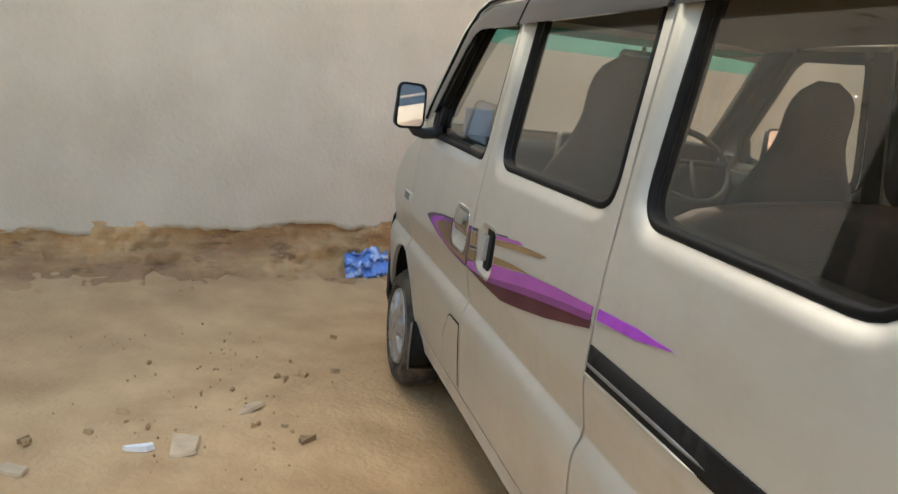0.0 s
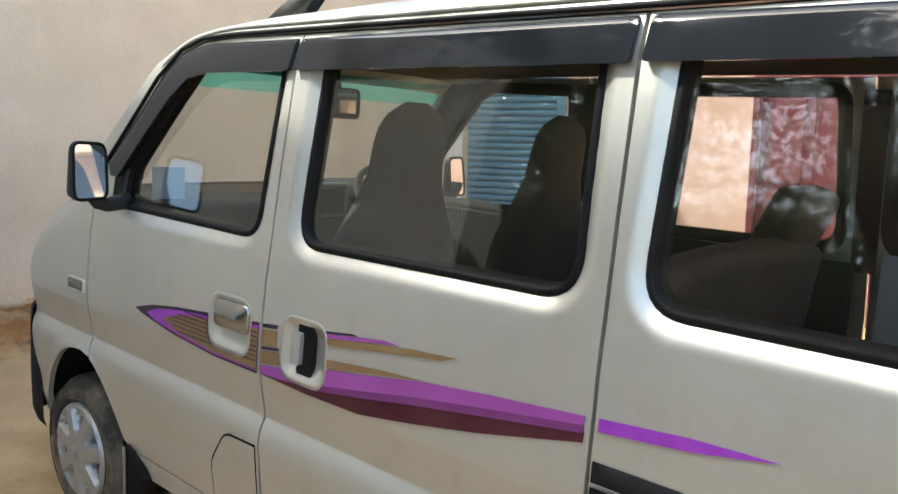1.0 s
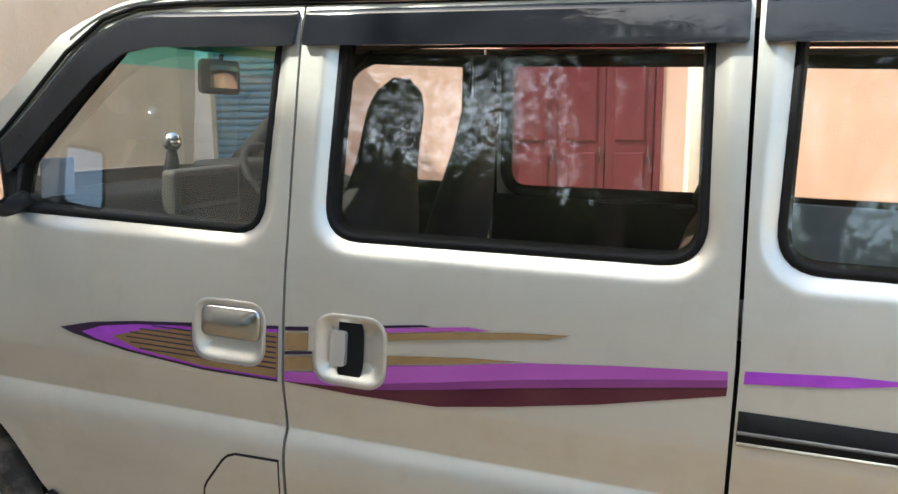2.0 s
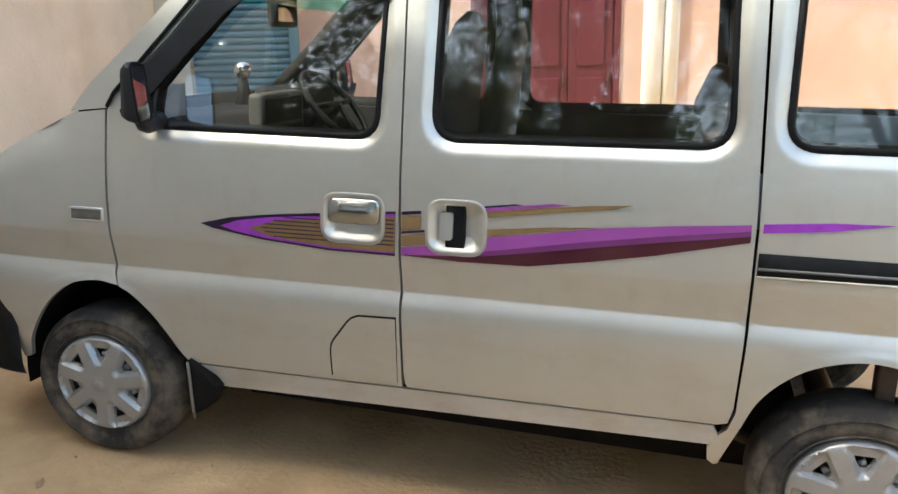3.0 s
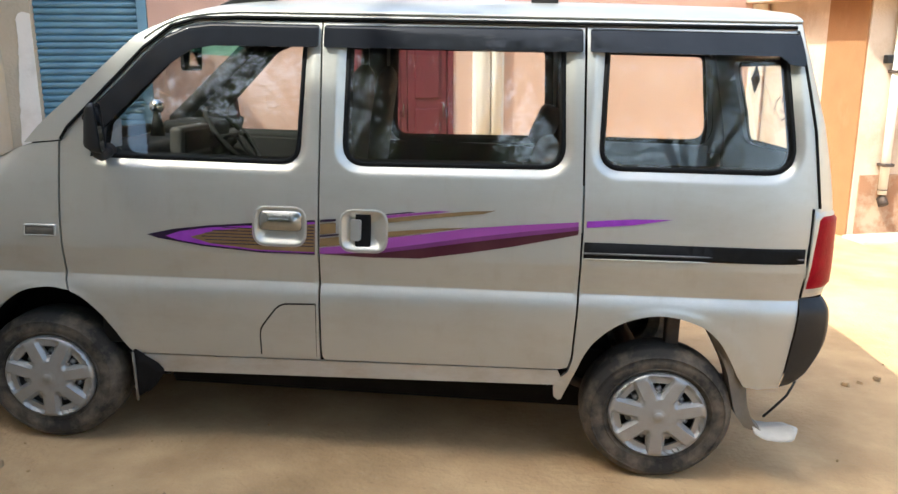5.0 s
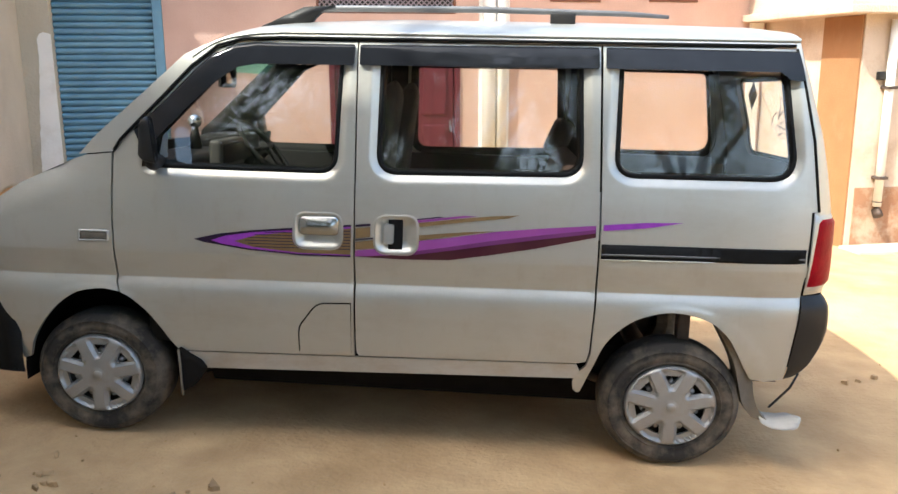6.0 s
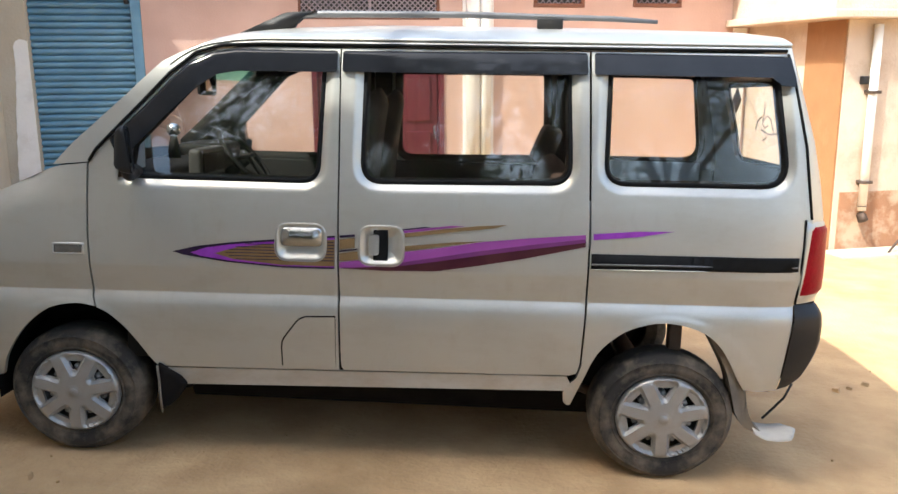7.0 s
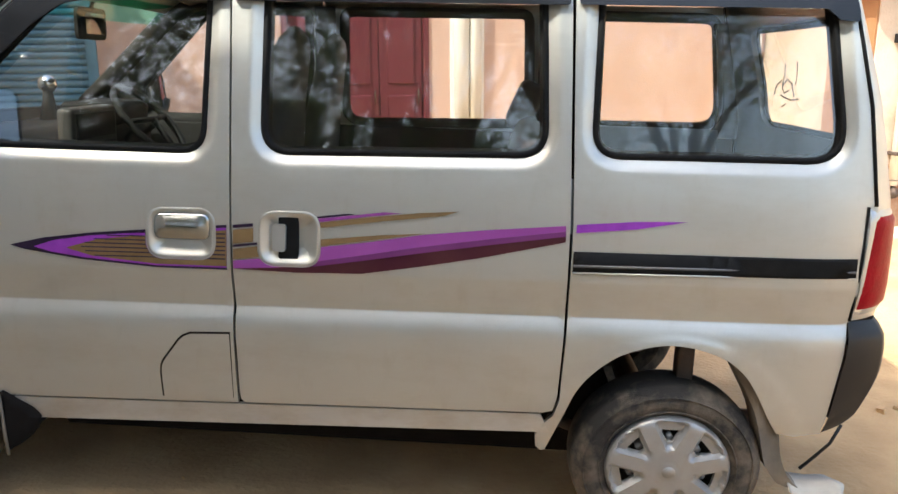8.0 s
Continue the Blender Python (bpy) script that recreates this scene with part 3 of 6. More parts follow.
def build_vent(o):
    th = thing("wall_vent", "small square wall vent with a pierced lattice in a brown frame", "wall vent", "vents in the peach wall", at=HOUSE @ Matrix.Translation((o[0], 0, o[2])))
    w, h = o[1] - o[0], o[3] - o[2]
    bm = None
    for x0, x1, q0, q1 in ((0, w, 0, 0.045), (0, w, h - 0.045, h), (0, 0.045, 0.045, h - 0.045), (w - 0.045, w, 0.045, h - 0.045)):
        bm = box(x0 + 0.002, x1 - 0.002, -0.01, 0.08, q0 + 0.001, q1 - 0.001, 0.004, bm=bm)
    part("frame", bm, WOOD_BROWN, th, smooth=False)
    bm = bmesh.new()
    n = 7
    for i in range(n):
        for j in range(3):
            cx, cz = 0.045 + (w - 0.09) * (i + 0.5) / n, 0.045 + (h - 0.09) * (j + 0.5) / 3
            r = (w - 0.09) / n * 0.52
            for k in range(4):
                a0, a1 = math.pi / 2 * k, math.pi / 2 * (k + 1)
                tube([(cx + r * math.cos(a0), 0.03, cz + r * math.sin(a0)), (cx + r * math.cos(a1), 0.03, cz + r * math.sin(a1))], 0.0065, 4, bm, caps=False)
    part("lattice", bm, MESH_STEEL, th, "pale pierced lattice")


for o in VENTS:
    build_vent(o)


def build_door():
    th = thing("house_door", "closed maroon-painted panelled door of three leaves", "door", at=HOUSE)
    a, b, z0, z1 = DOOR
    wide = (b - a - 0.13) / 3
    bm = None
    for x0, x1, q0, q1 in ((a, a + 0.06, z0, z1), (b - 0.06, b, z0, z1), (a + 0.06, b - 0.06, z1 - 0.06, z1)):
        bm = box(x0 + 0.002, x1 - 0.002, -0.02, 0.1, q0, q1 - 0.002, 0.006, bm=bm)
    part("door_frame", bm, MAROON_PAINT, th, "maroon wooden frame", smooth=False)
    for x0, x1 in ((a + 0.065 + wide * k + 0.004, a + 0.065 + wide * (k + 1) - 0.004) for k in range(3)):
        bm = box(x0, x1, 0.04, 0.08, z0, z1 - 0.065, 0.004)
        for q0, q1 in ((0.05, 0.65), (0.75, 1.2), (1.3, 1.95)):
            box(x0 + 0.08, x1 - 0.08, 0.022, 0.05, z0 + q0 * 1.08, z0 + q1 * 1.08, 0.012, bm=bm)
        leaf = part("door_leaf", bm, MAROON_PAINT, th, "maroon panelled leaf", smooth=False)
        part("door_handle", tube([(x1 - 0.04, 0.02, 0.75), (x1 - 0.04, 0.02, 0.9)], 0.008, 8), IRON, leaf)


build_door()


def build_column():
    th = thing("wall_column", "white-painted twin half-round column against the peach wall", "column", at=HOUSE)
    part("shaft", tube([(-0.085, -0.03, -0.4), (-0.085, -0.03, 4.4)], 0.075, 24), WHITE_PAINT, th)
    part("shaft", tube([(0.055, -0.04, -0.4), (0.055, -0.04, 4.4)], 0.06, 24), WHITE_PAINT, th)
    part("backing_strip", box(-0.2, 0.15, -0.02, -0.001, -0.4, 4.4, 0.004), WHITE_PAINT, th, smooth=False)


build_column()


def build_annex():
    """The cream house that stands forward at the lane's open end."""
    g = -0.36
    f = -1.75
    bm = box(3.28, 9.5, f, 3.0, -0.8, 4.4)
    ob = part("wall_annex", bm, PLASTER_CREAM, smooth=False)
    ob.matrix_world = HOUSE
    tagged(ob, "sunlit cream-plastered corner house with patchy stains", "wall", kind="structure")
    sc = bmesh.new()                                 # a charcoal scrawl on its side
    for pts in (((-0.62, 0.80), (-0.56, 0.93), (-0.48, 0.97), (-0.40, 0.88), (-0.45, 0.82), (-0.52, 0.86)), ((-0.42, 1.12), (-0.43, 1.0), (-0.4, 0.9)), ((-0.62, 1.15), (-0.64, 1.02), (-0.63, 0.92)), ((-0.7, 0.78), (-0.55, 0.76), (-0.38, 0.8)), ((-0.38, 0.95), (-0.3, 0.9), (-0.27, 0.8)), ((-0.5, 0.72), (-0.42, 0.68))):
        tube([(3.278, y, z) for y, z in pts], 0.008, 6, sc)
    part("scrawl", sc, IRON, ob)
    ob = part("wall_annex_base", box(3.34, 9.5, f - 0.012, f + 0.1, -0.8, 0.258, 0.004), BAND_RED, smooth=False)
    ob.matrix_world = HOUSE
    tagged(ob, "flaking red-brown skirting band of the cream house", "wall", kind="structure")
    ob = part("step_plinth", box(3.2, 9.0, f - 0.35, f - 0.018, -0.9, g + 0.03, 0.02), PLASTER_CREAM, smooth=False)
    ob.matrix_world = HOUSE
    tagged(ob, "low worn cement plinth along the cream house", "plinth", kind="structure")
    # upper ledge with its plaster fascia over the gap
    bm = box(2.96, 9.5, f - 0.22, -0.002, 1.97, 2.05, 0.012)
    box(3.04, 9.5, f - 0.1, -0.002, 2.051, 3.6, 0.01, bm=bm)
    ob = part("ledge", bm, PLASTER_CREAM, smooth=False)
    ob.matrix_world = HOUSE
    tagged(ob, "overhanging cement ledge and stained upper storey", "ledge", kind="structure")
    ob = part("wall_return", box(3.256, 3.278, f + 0.012, f + 0.62, -0.8, 1.965, 0.003), RETURN_BROWN, smooth=False)
    ob.matrix_world = HOUSE
    tagged(ob, "brown end of the cream house's side wall, its shade put into the colour", "wall", kind="structure")
    ob = part("wall_pilaster", box(3.06, 3.22, -0.05, -0.002, -0.6, 1.965, 0.006), WHITE_WALL, smooth=False)
    ob.matrix_world = HOUSE
    tagged(ob, "white pilaster in the wall's inner corner with a dark diamond", "wall", kind="structure")
    bm = bmesh.new()
    bm.faces.new([bm.verts.new((3.14 + dx, -0.052, 1.13 + dz)) for dx, dz in ((0, -0.17), (0.06, 0), (0, 0.17), (-0.06, 0))])
    bmesh.ops.solidify(bm, geom=bm.faces[:], thickness=0.004)
    part("diamond", bm, IRON, ob)
    th = thing("drain_pipe", "white plastic drain pipe clipped to the cream wall", "pipe", at=HOUSE)
    part("pipe", tube([(3.57, f - 0.06, 0.07), (3.57, f - 0.06, 1.92)], 0.043, 16), PIPE, th)
    for z in (0.35, 1.25):
        part("clip", box(3.515, 3.625, f - 0.12, f - 0.001, z, z + 0.03, 0.005), IRON, th)
    part("shoe", tube([(3.57, f - 0.06, 0.12), (3.57, f - 0.06, 0.03), (3.57, f - 0.1, -0.03)], 0.05, 14), IRON, th, "rusty outlet shoe")
    th = thing("electric_meter", "small dark meter box on the cream wall", "meter box", at=HOUSE)
    part("case", box(3.45, 3.52, f - 0.06, f - 0.001, 1.34, 1.42, 0.008), BLACK_PLASTIC, th)
    # the iron gate frame hung with ribbons
    th = thing("iron_gate", "rusty iron gate frame with torn red and white ribbons", "gate", at=HOUSE)
    for x in (4.18, 5.3):
        part("post", tube([(x, f - 0.15, -0.55), (x, f - 0.15, 1.75)], 0.014, 8), IRON, th)
    for z in (0.15, 0.75, 1.55):
        part("rail", tube([(4.18, f - 0.15, z), (5.3, f - 0.15, z)], 0.015, 8), IRON, th)
    part("brace", tube([(4.18, f - 0.15, 0.75), (4.75, f - 0.15, 1.55)], 0.013, 8), IRON, th)
    part("brace", tube([(3.72, f - 0.3, -0.35), (4.18, f - 0.15, 0.0)], 0.012, 8), IRON, th)
    for i, (x, z) in enumerate(((4.16, 1.2), (4.17, 0.05), (4.2, 0.0), (4.2, 1.0), (4.19, 1.5))):
        bm = bmesh.new()
        rows = []
        for k in range(9):
            t = k / 8
            rows.append([bm.verts.new((x + dx * (1 - 0.4 * t) + 0.03 * math.sin(9 * t + i), f - 0.18 - 0.02 * math.sin(7 * t + dx * 30), z + 0.12 - 0.3 * t)) for dx in (-0.05, -0.017, 0.017, 0.05)])
        for r0, r1 in zip(rows, rows[1:]):
            for k in range(3):
                bm.faces.new((r0[k], r0[k + 1], r1[k + 1], r1[k]))
        bmesh.ops.solidify(bm, geom=bm.faces[:], thickness=0.003)
        part("ribbon", bm, RIBBON, th, "torn red and white ribbon")


build_annex()
# plain walls that close the lane far behind the camera
for nm, x0, x1, y0, y1 in (("wall_lane", -9, 15, -14.3, -14.0), ("wall_lane_end", 14.7, 15.0, -14, 9)):
    tagged(part(nm, box(x0, x1, y0, y1, -1.2, 2.4), PLASTER_BEIGE, smooth=False), "plain plastered lane wall", "wall", kind="structure")


# ---- the van ----
van = thing("van", "dusty silver minivan with purple side stripes, parked on dirt", "van", at=SLOPE)
WIDTH = 1.475
SQ = 0.91


def rake(x):
    return 0.015 * (x - 1.066)


WIN_FRONT = rounded([(0.228, 1.128), (0.985, 1.133), (1.0, 1.598), (0.62, 1.602), (0.537, 1.566), (0.242, 1.255)], [0.015, 0.075, 0.03, 0.05, 0.08, 0.03])
WIN_SLIDE = rounded([(1.143, 1.137), (1.95, 1.158), (1.925, 1.617), (1.146, 1.603)], [0.085, 0.085, 0.04, 0.04], 7)
WIN_REAR = rounded([(2.068, 1.162), (2.765, 1.172), (2.695, 1.622), (2.068, 1.617)], [0.085, 0.1, 0.06, 0.04], 7)
WINDOWS = [np.array(dense(w, 0.006)) for w in (WIN_FRONT, WIN_SLIDE, WIN_REAR)]
PROFILE = [(0.20, 0.062), (0.30, 0.046), (0.375, 0.03), (0.392, 0.0235), (0.42, 0.0185), (0.50, 0.0095), (0.55, 0.0045), (0.60, 0.0002), (0.62, -0.0012), (0.64, -0.0002), (0.655, 0.0018), (0.668, 0.0056), (0.68, 0.0108), (0.688, 0.0148), (0.693, 0.0174), (0.6955, 0.0186), (0.698, 0.019), (0.7005, 0.0187), (0.76, 0.0084), (0.798, 0.0016), (0.802, 0.0009), (0.807, 0.0006), (0.83, 0.0), (0.95, 0.004), (1.05, 0.012), (1.12, 0.022), (1.3, 0.045), (1.56, 0.083), (1.66, 0.112), (1.80, 0.16)]


HOOD = [(-0.66, 0.80), (-0.60, 0.855), (-0.472, 0.945), (-0.318, 1.042), (-0.217, 1.09), (-0.09, 1.147), (-0.03, 1.167)]


def side_plain(x, z):
    """Depth of the van's near flank without the pressed window rims and arch lips."""
    y = lerp_table(PROFILE, z - rake(x))
    if x < 0.0:
        y += 0.2 * (-x / 0.68) ** 5
        drop = lerp_table(HOOD, x) - z
        if drop < 0.12 and z > 0.7:
            y += 0.045 * (1 - max(0.0, drop) / 0.12) ** 2 * min(1.0, -x / 0.15)
    if x > 2.6:
        y += 0.05 * ((x - 2.6) / 0.32) ** 2.5
    return y


def side_y(x, z):
    """Depth of the van's near flank at a place along it and a height."""
    y = side_plain(x, z)
    if z > 1.0:
        d = 1.0
        for w in WINDOWS:
            d = min(d, float(np.min((w[:, 0] - x) ** 2 + (w[:, 1] - z) ** 2)))
        y += 0.019 * (1 - min(1.0, math.sqrt(d) / 0.033)) ** 1.35
    for cx, cz, top in ((0.0, 0.26, 0.36), (2.35, 0.26, 0.385)):   # flared wheel arches
        r = math.hypot(x - cx, (z - cz) / 1.03)
        if z > 0.2 and r < top + 0.025:
            y -= 0.005 * (1 - smooth01((r - top) / 0.022)) * smooth01((z - 0.25) / 0.15)
    return y


def near(x, z, off=0.0):
    return (x, side_y(x, z) + off, z)


def far(x, z, off=0.0):
    return (x, WIDTH - side_y(x, z) - off, z)


def pane(place, x, z, off):
    """A place on the smooth surface in which the window panes lie."""
    y = side_plain(x, z) + off
    return (x, y if place is near else WIDTH - y, z)


DISH_F = rounded([(0.824, 0.836), (1.018, 0.838), (1.018, 0.981), (0.824, 0.978)], 0.05, 8)
DISH_S = rounded([(1.146, 0.828), (1.318, 0.830), (1.318, 0.984), (1.146, 0.980)], 0.05, 8)
def through_points(pts, n=5):
    """A smooth line through a few places."""
    p = [Vector(q) for q in pts]
    p = [2 * p[0] - p[1]] + p + [2 * p[-1] - p[-2]]
    out = []
    for i in range(1, len(p) - 2):
        a, b, c, d = p[i - 1:i + 3]
        for k in range(n):
            t = k / n
            q = 0.5 * ((2 * b) + (c - a) * t + (2 * a - 5 * b + 4 * c - d) * t * t + (3 * b - a - 3 * c + d) * t ** 3)
            out.append((q.x, q.y))
    return out + [tuple(pts[-1])]


ARCH_F = through_points([(0.103, 0.622), (0.029, 0.631), (-0.069, 0.612), (-0.15, 0.56), (-0.215, 0.49), (-0.272, 0.4), (-0.308, 0.31)])
FENDER = [(0.082, 1.180), (0.082, 0.89), (0.090, 0.66)] + ARCH_F + [(-0.34, 0.30), (-0.36, 0.41), (-0.415, 0.425), (-0.42, 0.69), (-0.52, 0.72), (-0.665, 0.735), (-0.66, 0.80), (-0.60, 0.855), (-0.472, 0.945), (-0.318, 1.042), (-0.217, 1.09), (-0.09, 1.147), (-0.03, 1.1665)]
FRONT_DOOR = [(0.090, 1.178), (0.0895, 0.89), (0.098, 0.66)] + through_points([(0.111, 0.618), (0.155, 0.597), (0.22, 0.54), (0.272, 0.475), (0.31, 0.42), (0.345, 0.378)]) + [(1.070, 0.394), (1.066, 0.62), (1.0615, 0.94), (1.052, 1.643), (0.75, 1.640), (0.60, 1.630), (0.50, 1.598), (0.40, 1.515), (0.287, 1.398), (0.2, 1.31), (0.115, 1.22)]
SLIDE_DOOR = [(1.074, 0.62), (1.077, 0.44), (1.08, 0.408), (1.09, 0.3955), (1.975, 0.4145), (2.003, 0.425), (2.014, 0.47), (2.021, 0.70), (2.019, 0.98), (1.991, 1.655), (1.058, 1.643), (1.068, 0.94)]
ARCH_R = through_points([(1.99, 0.285), (2.03, 0.395), (2.065, 0.487), (2.11, 0.55), (2.174, 0.604), (2.25, 0.636), (2.328, 0.648), (2.41, 0.638), (2.487, 0.609), (2.545, 0.56), (2.587, 0.499), (2.625, 0.43), (2.655, 0.385)])
QUARTER = [(2.0, 1.656), (2.027, 0.98), (2.029, 0.70), (2.021, 0.46), (2.005, 0.405), (1.978, 0.375), (1.958, 0.335), (1.962, 0.295), (1.978, 0.282)] + ARCH_R + [(2.71, 0.376), (2.786, 0.384), (2.797, 0.5), (2.808, 0.62), (2.814, 0.728), (2.828, 0.738), (2.822, 1.06), (2.846, 1.066), (2.808, 1.33), (2.742, 1.602), (2.722, 1.668)]
SILL = [(0.36, 0.298), (2.0, 0.346), (1.968, 0.409), (0.35, 0.372)]
PILLAR = [(-0.062, 1.168), (0.086, 1.1855), (0.112, 1.225), (0.196, 1.315), (0.283, 1.403), (0.396, 1.52), (0.496, 1.604), (0.598, 1.636), (0.75, 1.646), (2.0, 1.662), (2.72, 1.674), (2.715, 1.70), (2.0, 1.69), (0.75, 1.672), (0.65, 1.666), (0.56, 1.653), (0.50, 1.636), (0.43, 1.608), (0.365, 1.573), (0.208, 1.424), (0.036, 1.266)]


CREASES = [(float(x), z + rake(x)) for z in (0.375, 0.392, 0.62, 0.632, 0.64, 0.648, 0.655, 0.662, 0.668, 0.674, 0.68, 0.684, 0.688, 0.691, 0.6935, 0.6958, 0.698, 0.7005, 0.705, 0.715, 0.79, 0.798, 0.802, 0.807, 0.815, 0.826) for x in np.arange(-0.64, 2.82, 0.02)]
for w in (WIN_FRONT, WIN_SLIDE, WIN_REAR):
    for d in (0.005, 0.01, 0.016, 0.022, 0.028, 0.034, 0.042):
        CREASES += shrunk(dense(w, 0.02), -d)


def flank(place, inward, close):
    """One side of the body: panels, windows, seals."""
    body = {}
    for name, outline, holes in (("fender", FENDER, []), ("front_door", FRONT_DOOR, [WIN_FRONT, shrunk(DISH_F, 0.004)] if close else [WIN_FRONT]), ("sliding_door", SLIDE_DOOR, [WIN_SLIDE, shrunk(DISH_S, 0.004)] if close else [WIN_SLIDE]), ("rear_quarter", QUARTER, [WIN_REAR]), ("sill", SILL, []), ("roof_rail_panel", PILLAR, [])):
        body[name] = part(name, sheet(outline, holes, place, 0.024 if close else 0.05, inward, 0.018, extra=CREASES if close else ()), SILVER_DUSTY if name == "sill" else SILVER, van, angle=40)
    for owner, w in (("front_door", WIN_FRONT), ("sliding_door", WIN_SLIDE), ("rear_quarter", WIN_REAR)):
        loop = dense(w, 0.02)
        part("window_seal", ring(loop, [(-0.004, 0.02), (-0.002, 0.0), (0.004, -0.003), (0.010, -0.001), (0.014, 0.005), (0.016, 0.02)], place), RUBBER, body[owner])
        part("window_glass", sheet(shrunk(loop, 0.013), [], lambda u, v: pane(place, u, v, 0.03), 0.05), WINDOW_GLASS, body[owner]).visible_shadow = False
        # grey inner trim round the opening
        part("inner_trim", ring(loop, [(0.015, 0.02), (0.022, 0.045), (-0.02, 0.05)], place), DASH, body[owner])
    return body


body = flank(near, (0, 1, 0), True)
flank(far, (0, -1, 0), False)


def decal(outline, material, owner, off=-0.0022):
    bm = sheet(outline, [shrunk(DISH_F, -0.005)] if owner is body["front_door"] else [shrunk(DISH_S, -0.005)] if owner is body["sliding_door"] else [], lambda u, v: near(u, v, off), 0.014, (0, 1, 0), 0.0015)
    left = set(bm.verts)
    while left:                                      # a stripe cut in two by a handle is two decals
        todo, isle = [left.pop()], set()
        while todo:
            v = todo.pop()
            isle.add(v)
            for e in v.link_edges:
                o = e.other_vert(v)
                if o in left:
                    left.discard(o)
                    todo.append(o)
        b2, made = bmesh.new(), {}
        for v in isle:
            made[v] = b2.verts.new(v.co)
        for f in {f for v in isle for f in v.link_faces}:
            b2.faces.new([made[v] for v in f.verts])
        part("stripe_decal", b2, material, owner, angle=25)
    bm.free()


# stripes: the front door's part, the sliding door's part, the tip on the quarter panel
fd, sd, rq = body["front_door"], body["sliding_door"], body["rear_quarter"]
decal([(0.420, 0.853), (0.46, 0.842), (0.63, 0.8195), (0.85, 0.806), (1.053, 0.808), (1.053, 0.938), (0.84, 0.917), (0.65, 0.897), (0.52, 0.878)], INK, fd)
decal([(0.49, 0.851), (0.54, 0.838), (0.64, 0.8255), (0.85, 0.812), (1.053, 0.814), (1.053, 0.93), (0.84, 0.909), (0.65, 0.889), (0.55, 0.872)], PURPLE, fd, -0.003)
decal([(0.585, 0.852), (0.66, 0.832), (0.85, 0.8165), (1.053, 0.8185), (1.053, 0.923), (0.84, 0.901), (0.68, 0.881)], GOLD, fd, -0.0038)
for k in range(7):
    # thin dark lines over the gold
    z0 = 0.832 + 0.012 * k
    x0 = 0.63 + 0.012 * abs(k - 2.0) ** 1.7
    decal([(x0, z0), (1.05, z0 + 0.006), (1.05, z0 + 0.010), (x0, z0 + 0.003)], INK, fd, -0.0046)
decal([(1.072, 0.812), (1.25, 0.809), (1.44, 0.8145), (1.6, 0.842), (1.775, 0.876), (2.008, 0.931), (2.009, 0.951), (1.775, 0.912), (1.6, 0.884), (1.4, 0.848), (1.2, 0.83)], MAROON, sd)
decal([(1.072, 0.8135), (1.2, 0.822), (1.3, 0.836), (1.45, 0.862), (1.6, 0.890), (1.8, 0.923), (2.008, 0.955), (2.007, 0.977), (1.8, 0.957), (1.62, 0.936), (1.45, 0.905), (1.3, 0.883), (1.15, 0.846), (1.072, 0.836)], MAGENTA, sd, -0.003)
decal([(1.3, 0.829), (1.45, 0.854), (1.6, 0.881), (1.8, 0.9145), (2.008, 0.9475), (2.008, 0.9615), (1.8, 0.931), (1.6, 0.8985), (1.45, 0.870), (1.3, 0.843)], PLUM, sd, -0.0037)
decal([(1.072, 0.84), (1.15, 0.85), (1.32, 0.888), (1.62, 0.938), (1.5, 0.929), (1.31, 0.907), (1.072, 0.87)], GOLD, sd, -0.003)
decal([(1.072, 0.875), (1.3, 0.91), (1.31, 0.915), (1.072, 0.882)], INK, sd, -0.003)
decal([(1.072, 0.885), (1.13, 0.893), (1.13, 0.932), (1.072, 0.925)], GOLD, sd, -0.003)
decal([(1.072, 0.93), (1.13, 0.937), (1.13, 0.946), (1.072, 0.939)], INK, sd, -0.003)
decal([(1.30, 0.938), (1.50, 0.968), (1.667, 0.99), (1.71, 1.004), (1.60, 0.995), (1.45, 0.976), (1.31, 0.955)], GOLD, sd, -0.003)
decal([(1.31, 0.9565), (1.45, 0.978), (1.55, 0.992), (1.5, 0.993), (1.31, 0.966)], MAGENTA, sd, -0.003)
decal([(1.31, 0.967), (1.42, 0.983), (1.40, 0.985), (1.31, 0.972)], INK, sd, -0.003)
decal([(2.036, 0.9585), (2.2, 0.976), (2.338, 1.002), (2.2, 0.997), (2.036, 0.9815)], PURPLE, rq, -0.003)


def bezel(loop, owner):
    """A handle's rounded dish let into the door."""
    bm = ring(loop, [(-0.004, 0.003), (-0.002, -0.0002), (0.003, -0.001), (0.007, 0.0004), (0.013, 0.005), (0.022, 0.012), (0.034, 0.019), (0.048, 0.022)], near)
    join(bm, sheet(shrunk(loop, 0.048), [], lambda u, v: near(u, v, 0.022), 0.02))
    return part("handle_bezel", bm, SILVER, owner, "silver plastic handle dish")


